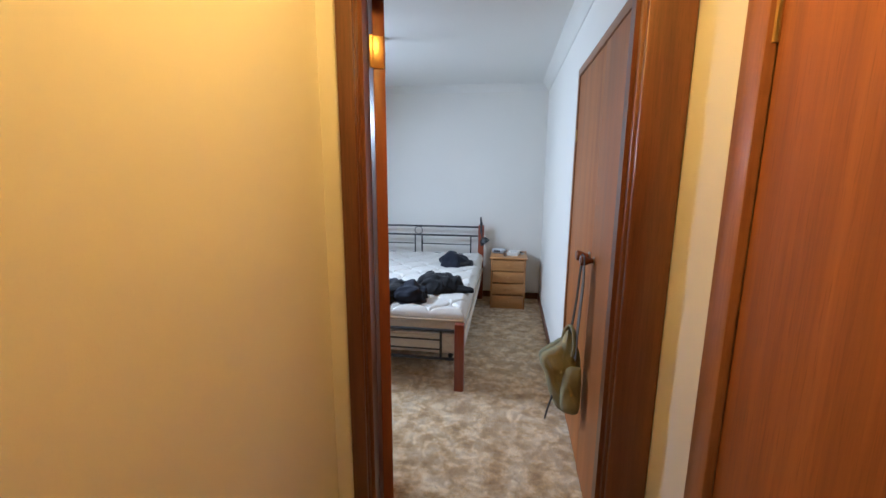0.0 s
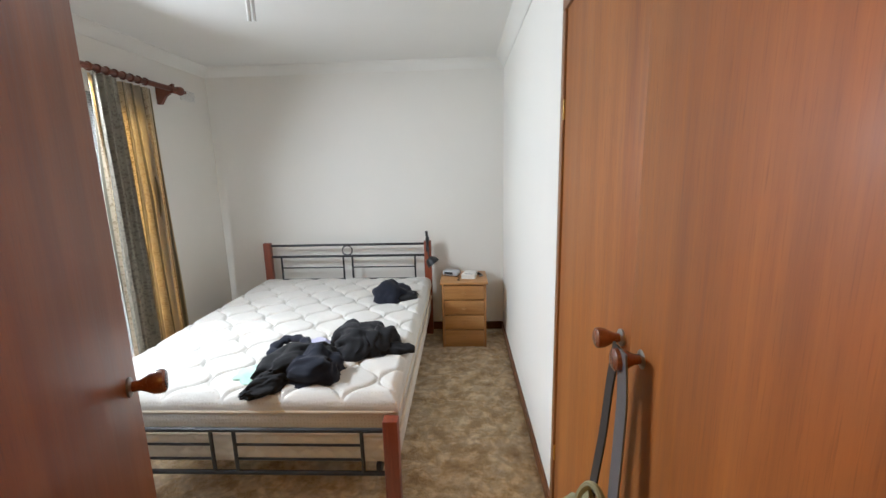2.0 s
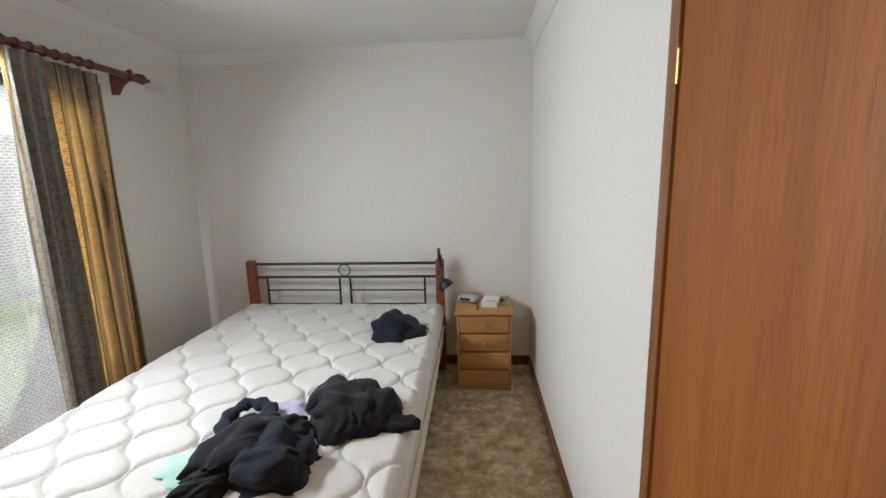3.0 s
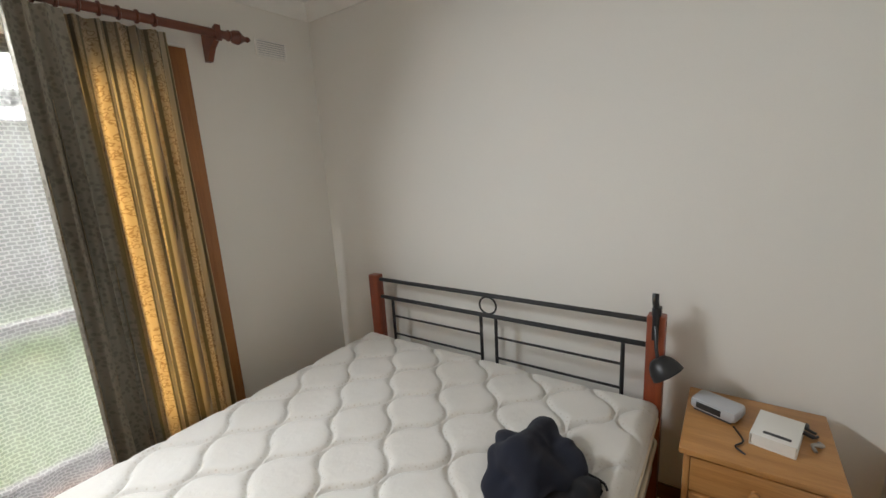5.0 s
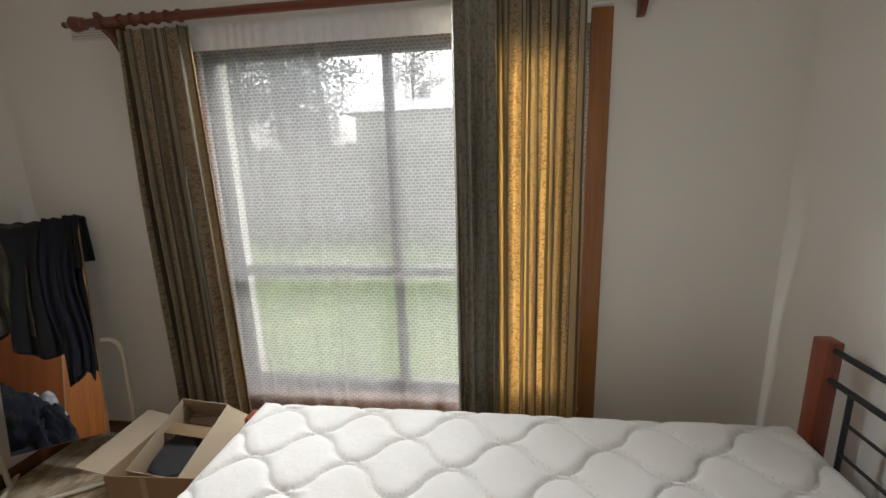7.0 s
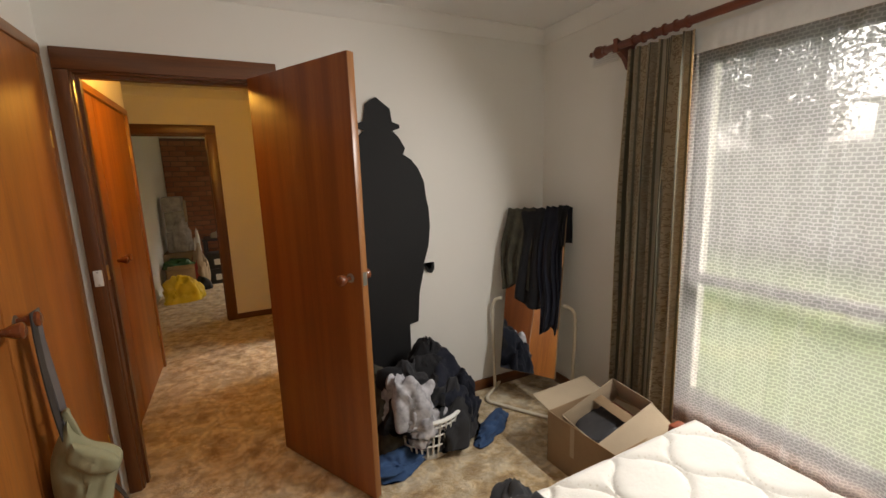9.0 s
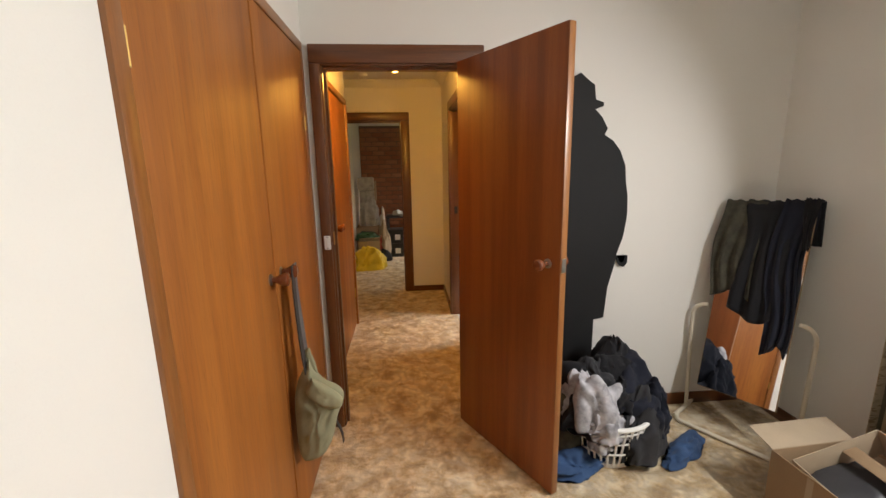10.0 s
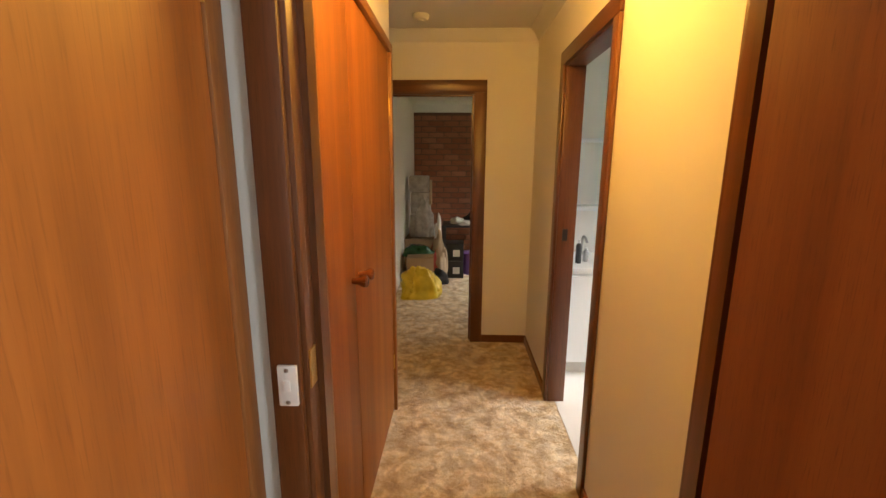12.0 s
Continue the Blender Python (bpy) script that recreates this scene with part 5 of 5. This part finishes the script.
def puffed(outline, y, thick, seed):
    """A soft flat-sided bag panel: outline points (x, z), swelling to both sides of its plane, wrinkled."""
    bm = bmesh.new()
    line = bend([(px, 0, pz) for px, pz in outline + outline[:1]], 5)[:-1]
    c = sum(line, Vector()) / len(line)
    sides = []
    for s in (-1, 1):
        rings = []
        for k in range(1, 11):
            f = k / 10
            ring = []
            for p in line:
                q = c.lerp(p, f)
                w = 0.35 * noise.noise(Vector((q.x * 16, seed + s, q.z * 16))) + 0.30 * (1 - 2 * abs(noise.noise(Vector((q.x * 30 + q.z * 14, seed, q.z * 12)))))
                h = thick * math.sqrt(max(0.0, 1 - f ** 3)) * (1 + w) if k < 10 else 0.004
                ring.append(bm.verts.new((q.x, y + s * h, q.z)))
            rings.append(ring)
        mid_v = bm.verts.new((c.x, y + s * thick, c.z))
        n = len(line)
        for i in range(n):
            bm.faces.new((mid_v, rings[0][i], rings[0][(i + 1) % n]))
        for a, b in zip(rings, rings[1:]):
            for i in range(n):
                bm.faces.new((a[i], b[i], b[(i + 1) % n], a[(i + 1) % n]))
        sides.append(rings[-1])
    n = len(line)
    for i in range(n):
        bm.faces.new((sides[0][i], sides[1][i], sides[1][(i + 1) % n], sides[0][(i + 1) % n]))
    return bm


part("bag_body", puffed([(0.49, 0.785), (0.45, 0.70), (0.385, 0.655), (0.365, 0.61), (0.395, 0.53), (0.425, 0.42), (0.475, 0.345), (0.55, 0.34), (0.562, 0.50), (0.55, 0.66)], 1.695, 0.040, 4.0), CANVAS, bag, smooth=60)
part("pocket", puffed([(0.552, 0.61), (0.49, 0.60), (0.465, 0.50), (0.47, 0.39), (0.505, 0.365), (0.552, 0.375), (0.56, 0.48)], 1.635, 0.030, 9.0), CANVAS, bag, "stitched canvas front pocket", smooth=60)
part("flap", puffed([(0.475, 0.72), (0.40, 0.665), (0.365, 0.625), (0.38, 0.585), (0.45, 0.60), (0.50, 0.66)], 1.74, 0.020, 12.0), CANVAS, bag, "loose canvas flap", smooth=60)
part("top_loop", tube(bend([(0.47, 1.69, 0.69), (0.478, 1.70, 0.755), (0.497, 1.68, 0.797), (0.508, 1.64, 0.785), (0.512, 1.62, 0.72), (0.508, 1.625, 0.67)], 6), 0.008, 8, 1.6), CANVAS, bag, "rolled canvas edge")
part("strap_end", strap([(0.425, 1.62, 0.46), (0.41, 1.61, 0.42), (0.40, 1.605, 0.38), (0.395, 1.61, 0.345)], 0.022), STRAP, bag, "dangling dark strap end")

sw = thing("light_switch", None, "small white light switch plate on the door frame", "light switch")
part("plate", box(0.502, 0.536, SOUTH + 0.0185, SOUTH + 0.027, 1.08, 1.155, 0.003), WHITE_PLASTIC, sw)
part("rocker", box(0.513, 0.525, SOUTH + 0.0275, SOUTH + 0.031, 1.11, 1.13, 0.001), WHITE_PLASTIC, sw)
for z in (1.088, 1.147):
    part("screw", turned([(0, 0.004), (0.001, 0.004), (0.0015, 0.002)], (0.519, SOUTH + 0.027, z), (0, 1, 0), 10), STEEL, sw)
# hall ceiling
hl = thing("hall_light", None, "small round lit opal globe hanging from the hall ceiling", "ceiling light")
GXY = (0.13, 0.32)
part("stem", turned([(0, 0.06), (0.012, 0.058), (0.02, 0.016), (0.185, 0.014), (0.195, 0.04)], (*GXY, TOP), (0, 0, -1), 28), WHITE_PLASTIC, hl)
part("opal_globe", turned([(0.195, 0.04), (0.21, 0.062), (0.235, 0.08), (0.265, 0.084), (0.295, 0.072), (0.32, 0.045), (0.33, 0.02), (0.332, 0.002)], (*GXY, TOP), (0, 0, -1), 28), GLOBE, hl, "glowing warm glass globe")
sm = thing("smoke_alarm", None, "small round white smoke alarm on the hall ceiling", "smoke alarm")
part("housing", turned([(0, 0.055), (0.015, 0.055), (0.028, 0.045), (0.032, 0.02)], (0.50, -1.36, TOP), (0, 0, -1), 28), WHITE_PLASTIC, sm)
part("vent_ring", turned([(0.031, 0.02), (0.036, 0.018), (0.038, 0.004)], (0.50, -1.36, TOP), (0, 0, -1), 20), CORNICE, sm)

# ---- bathroom glimpse ----
van = thing("bathroom_vanity", None, "white bathroom vanity with a pale basin top", "vanity")
part("cabinet", box(-1.5, -0.47, -1.68, -1.16, 0.1, 0.76, 0.003), BATH_WHITE, van)
part("kick", box(-1.48, -0.49, -1.68, -1.20, 0.004, 0.1), BATH_FLOOR, van)
part("top", box(-1.52, -0.46, -1.70, -1.14, 0.76, 0.80, 0.008), BATH_WHITE, van)
part("tap", tube(bend([(-0.74, -1.6, 0.80), (-0.74, -1.6, 0.92), (-0.74, -1.55, 0.95), (-0.74, -1.48, 0.92)], 5), 0.01, 10), STEEL, van, "chrome tap")
for x0, x1 in ((-1.49, -0.985), (-0.98, -0.48)):
    part("vanity_door", box(x0, x1, -1.16, -1.142, 0.12, 0.74, 0.003), BATH_WHITE, van)
cab = thing("mirror_cabinet", None, "white framed bathroom mirror above the vanity", "mirror")
part("shelf", box(-1.4, -0.52, -1.708, -1.62, 1.14, 1.18, 0.003), BATH_WHITE, cab)
part("top_rail", box(-1.4, -0.52, -1.708, -1.67, 1.66, 1.69, 0.003), BATH_WHITE, cab)
part("glass", box(-1.4, -0.52, -1.706, -1.685, 1.181, 1.659), MIRROR, cab, "clear mirror glass")
for i, (x, y, h, m) in enumerate(((-0.63, -1.30, 0.17, DARK_GREY), (-0.60, -1.45, 0.12, BATH_WHITE), (-0.70, -1.36, 0.10, SILVER))):
    b = thing("bottle", None, "small toiletry bottle on the vanity", "bottle", group="toiletries")
    part("body", turned([(0, 0.02), (h * 0.75, 0.021), (h * 0.85, 0.012)], (x, y, 0.80), (0, 0, 1), 14), m, b)
    part("cap", turned([(h * 0.85, 0.011), (h, 0.011), (h + 0.002, 0.006)], (x, y, 0.80), (0, 0, 1), 12), WHITE_PLASTIC, b)

# ---- storage room at the end of the hall ----
tower = thing("wrapped_parcel", None, "tall parcel wrapped in grey paper and film", "parcel")
for i, (z, h, dx) in enumerate(((0.50, 0.32, 0.0), (0.82, 0.30, -0.012), (1.12, 0.22, 0.01))):
    part("parcel_block", box(0.64 + dx, 0.90 + dx, -4.30, -4.0, z, z + h - 0.004, 0.02), GREY_WRAP, tower)
part("loose_film", crumple((0.70, -3.97, 0.52), (0.12, 0.06, 0.42), 71, 0, 1.4, 4), GREY_WRAP, tower, "crumpled loose film", smooth=60)
part("torn_card", box(0.60, 0.63, -4.10, -4.0, 0.95, 1.28, 0.003), CARD_IN, tower, "torn pale card")
open_box("cardboard_box", 0.44, 0.5, 0.40, pose(0.74, -4.12, 0.095, 0, 0, 0), "brown carton under the wrapped parcel", [("s", 0.15, 60)])
single("pallet", boxes([(0.5, 0.95, -4.4, -3.86, 0.0, 0.03), (0.5, 0.95, -4.4, -3.86, 0.06, 0.094), (0.5, 0.56, -4.4, -3.86, 0.03, 0.06), (0.89, 0.95, -4.4, -3.86, 0.03, 0.06)], 0.002), PINE_X, "low timber pallet under the cartons", "pallet")
open_box("cardboard_box", 0.34, 0.34, 0.34, pose(0.74, -3.58, 0.0, 0, 0, 12), "brown carton with odds and ends on top", [("n", 0.1, 40)])
single("yellow_bag", crumple((0.66, -2.98, 0.002), (0.21, 0.17, 0.30), 75, 20, 1.3, 5), YELLOW_BAG, "crumpled bright yellow plastic bag on the carpet", "plastic bag", smooth=60)
pc = thing("black_carton", None, "two stacked black cartons with white labels", "carton")
for z in (0.0, 0.235):
    c = part("carton", box(0.16, 0.40, -4.0, -3.72, z + 0.001, z + 0.233, 0.004), BLACK_PLASTIC, pc)
    part("label", box(0.21, 0.30, -3.7195, -3.7185, z + 0.06, z + 0.15), PAPER, c, "white printed label")
single("purple_tub", turned([(0, 0.10), (0.03, 0.115), (0.30, 0.13), (0.305, 0.12)], (0.06, -4.0, 0.0), (0, 0, 1), 24), PURPLE, "purple plastic tub on the carpet", "tub")
tb = thing("side_table", None, "dark low table covered with clutter by the brick wall", "table")
part("tabletop", box(-0.75, 0.48, -5.0, -4.45, 0.57, 0.60, 0.004), DARK_GREY, tb)
for x in (-0.72, 0.45):
    for y in (-4.97, -4.48):
        part("leg", box(x - 0.02, x + 0.02, y - 0.02, y + 0.02, 0, 0.57, 0.003), DARK_GREY, tb)
for i, (x, y, sx, sy, h, mt, lab) in enumerate((
        (0.10, -4.6, 0.14, 0.10, 0.05, PAPER, "white crumpled papers on the dark table"),
        (0.25, -4.7, 0.10, 0.08, 0.09, PAPER, "white paper bag on the dark table"),
        (-0.05, -4.75, 0.18, 0.12, 0.20, BLACK_CLOTH, "dark bag on the table by the bricks"))):
    single("clutter", crumple((x, y, 0.60), (sx, sy, h), 80 + i, 0, 1.2, 4), mt, lab, "clutter", group="clutter in the storage room", smooth=60)
for i, (x, y, z, sx, sy, h, mt, lab) in enumerate((
        (0.55, -3.66, 0.002, 0.10, 0.12, 0.42, RED_PLASTIC, "dull red bundle among the boxes"),
        (0.74, -3.58, 0.345, 0.18, 0.14, 0.12, GREEN_GLASS, "dark green glittering foil on a carton"),
        (0.48, -3.62, 0.002, 0.09, 0.10, 0.52, CARD_IN, "torn pale packing card"),
        (0.50, -3.9, 0.095, 0.05, 0.06, 0.60, PAPER, "white plastic packing bag"),
        (0.46, -3.5, 0.002, 0.10, 0.10, 0.16, CHARCOAL_CLOTH, "dark cloth on the carpet"))):
    single("clutter", crumple((x, y, z), (sx, sy, h), 90 + i, 15 * i, 1.4, 4), mt, lab, "clutter", group="clutter in the storage room", smooth=60)



# ---- outside ----
GROUND = -0.15
single("ground", box(-400, 60, -300, 300, GROUND - 0.3, GROUND), LAWN, "uneven green and straw lawn", "lawn", "structure", smooth=None)
FX = -9.3
fence = thing("paling_fence", None, "tall weathered grey timber paling fence", "fence", kind="structure")
for z in (0.18, 1.02, 1.62):
    part("fence_rail", box(FX + 0.012, FX + 0.09, -12, 14, GROUND + z, GROUND + z + 0.09, 0.004), FENCE_RAIL, fence)
part("fence_cap", box(FX - 0.03, FX + 0.08, -12, 14, 1.83, 1.87, 0.004), FENCE_WOOD, fence)
for i in range(9):
    y = -11 + i * 3.0
    part("fence_post", box(FX + 0.091, FX + 0.19, y, y + 0.11, GROUND - 0.1, 1.86, 0.006), FENCE_WOOD, fence)
rnd = random.Random(5)
palings = [mesh_of("paling", box(-0.008, 0.008, 0, 0.096, 0, 1.96 + d, 0.002), FENCE_WOOD, None) for d in (0, 0.01, -0.012)]
for i in range(260):
    p = new("paling", palings[i % 3])
    p.parent = fence
    p.location = (FX + rnd.uniform(-0.004, 0.004), -12 + i * 0.1, GROUND)

house = thing("neighbour_shed", None, "white weatherboard building behind the fence", "building")
part("wall", box(-20, -14, -1.2, 16, GROUND, 3.0), SIDING, house)
for i in range(12):
    part("weatherboard", box(-13.998, -13.975, -1.2, 16, 0.9 + i * 0.17, 0.9 + i * 0.17 + 0.15, 0.005), SIDING, house)
rb = bmesh.new()
v = [rb.verts.new(p) for p in ((-13.6, -1.6, 3.0), (-20.4, -1.6, 3.0), (-17, -1.6, 3.75), (-13.6, 16.4, 3.0), (-20.4, 16.4, 3.0), (-17, 16.4, 3.75))]
for f in ((0, 1, 2), (3, 5, 4), (0, 2, 5, 3), (1, 4, 5, 2), (0, 3, 4, 1)):
    rb.faces.new([v[k] for k in f])
part("roof", rb, ROOF, house, smooth=None)


def tree(at, height, spread, seed, lean=0.0):
    """Tapered trunk, forking limbs, and a crown of small leaf clumps with gaps."""
    r = random.Random(seed)
    t = thing("tree", None, "slender tree with thin grey-green foliage behind the fence", "tree", group="trees behind the fence")
    trunk = bmesh.new()
    tips = []
    x, y = at
    top = Vector((x + lean, y + lean * 0.6, height * 0.95))
    add_tube(trunk, bend([(x, y, GROUND - 0.1), (x + lean * 0.2, y + 0.1, height * 0.3), (x + lean * 0.6, y - 0.1, height * 0.6), top], 5), [0.16 - 0.14 * k / 15 for k in range(16)], 8)
    for k in range(16):
        h = height * (0.3 + 0.6 * k / 16)
        a, ln = r.uniform(0, 6.28), spread * r.uniform(0.5, 1.0) * (1.1 - 0.5 * k / 16)
        b = Vector((x + lean * h / height, y, h))
        e = b + Vector((math.cos(a) * ln, math.sin(a) * ln, ln * r.uniform(0.2, 0.7)))
        add_tube(trunk, bend([b, (b + e) / 2 + Vector((0, 0, 0.12)), e], 3), [0.05, 0.042, 0.035, 0.028, 0.02, 0.014, 0.008], 6)
        tips += [b.lerp(e, f) for f in (0.45, 0.65, 0.85, 1.0)]
    part("trunk", trunk, BARK, t)
    verts, faces = [], []
    for p in tips:
        for _ in range(70):
            c = p + Vector((r.gauss(0, 0.34), r.gauss(0, 0.34), r.gauss(0, 0.26)))
            d1 = Vector((r.gauss(0, 1), r.gauss(0, 1), r.gauss(0, 1))).normalized() * r.uniform(0.05, 0.1)
            d2 = d1.cross(Vector((r.gauss(0, 1), r.gauss(0, 1), r.gauss(0, 1)))).normalized() * 0.03
            n = len(verts)
            verts += [c - d1, c + d2, c + d1, c - d2]
            faces.append((n, n + 1, n + 2, n + 3))
    me = bpy.data.meshes.new("crown")
    me.from_pydata(verts, [], faces)
    me.materials.append(LEAF)
    crown = new("crown", me)
    crown.parent = t
    return t


for i, (x, y, h, sp) in enumerate(((-13, -4.6, 6.5, 1.5), (-14.5, -6.4, 7.5, 1.8), (-13.2, -8.0, 6.8, 1.7), (-15, -9.6, 7.2, 1.8), (-14, -12, 7.5, 2.0), (-12.6, -3.0, 5.8, 1.3), (-13.4, -2.1, 6.8, 1.4), (-24, -1.0, 8.5, 2.2), (-30, 3.5, 7.5, 2.2), (-29, 8.5, 6.5, 2.0), (-32, 13.0, 8.0, 2.4))):
    tree((x, y), h, sp, 20 + i, 0.4 if i % 2 else -0.3)


# ---- brick wall of the storage room: pieces last ----
BW = BRICK_Y + 0.1
bw = thing("wall_far_south", None, "red-brown face brick wall with recessed joints", "wall", kind="structure")
part("mortar", box(-2.3, 1.06, BRICK_Y, BW, 0, TOP), MORTAR, bw, smooth=None)
part("plaster_strip", box(-2.2, 0.96, BW, BW + 0.02, 2.29, TOP), CEILING, bw, "white painted strip above the bricks", smooth=None)
bmeshes = [mesh_of("brick", box(-w / 2, w / 2, 0, 0.012, 0, 0.074, 0.003), BRICK, None) for w in (0.228, 0.11)]
for r in range(26):
    x = 0.955
    odd = r % 2
    n = 0
    while x > -0.55:
        half_brick = odd and n == 0
        w = 0.11 if half_brick else 0.228
        ob = new("brick", bmeshes[1 if half_brick else 0])
        ob.parent = bw
        ob.location = (x - w / 2, BW - 0.001, 0.008 + r * 0.0865)
        x -= w + 0.012
        n += 1
rows_bm = bmesh.new()
for r in range(26):
    x = -0.57 - (0.12 if r % 2 else 0)
    while x > -2.0:
        add_box(rows_bm, x - 0.228, x, BW - 0.001, BW + 0.011, 0.008 + r * 0.0865, 0.082 + r * 0.0865)
        x -= 0.24
rest = part("brick_rest", rows_bm, BRICK, bw, smooth=None)
rest["kind"] = "stuff"
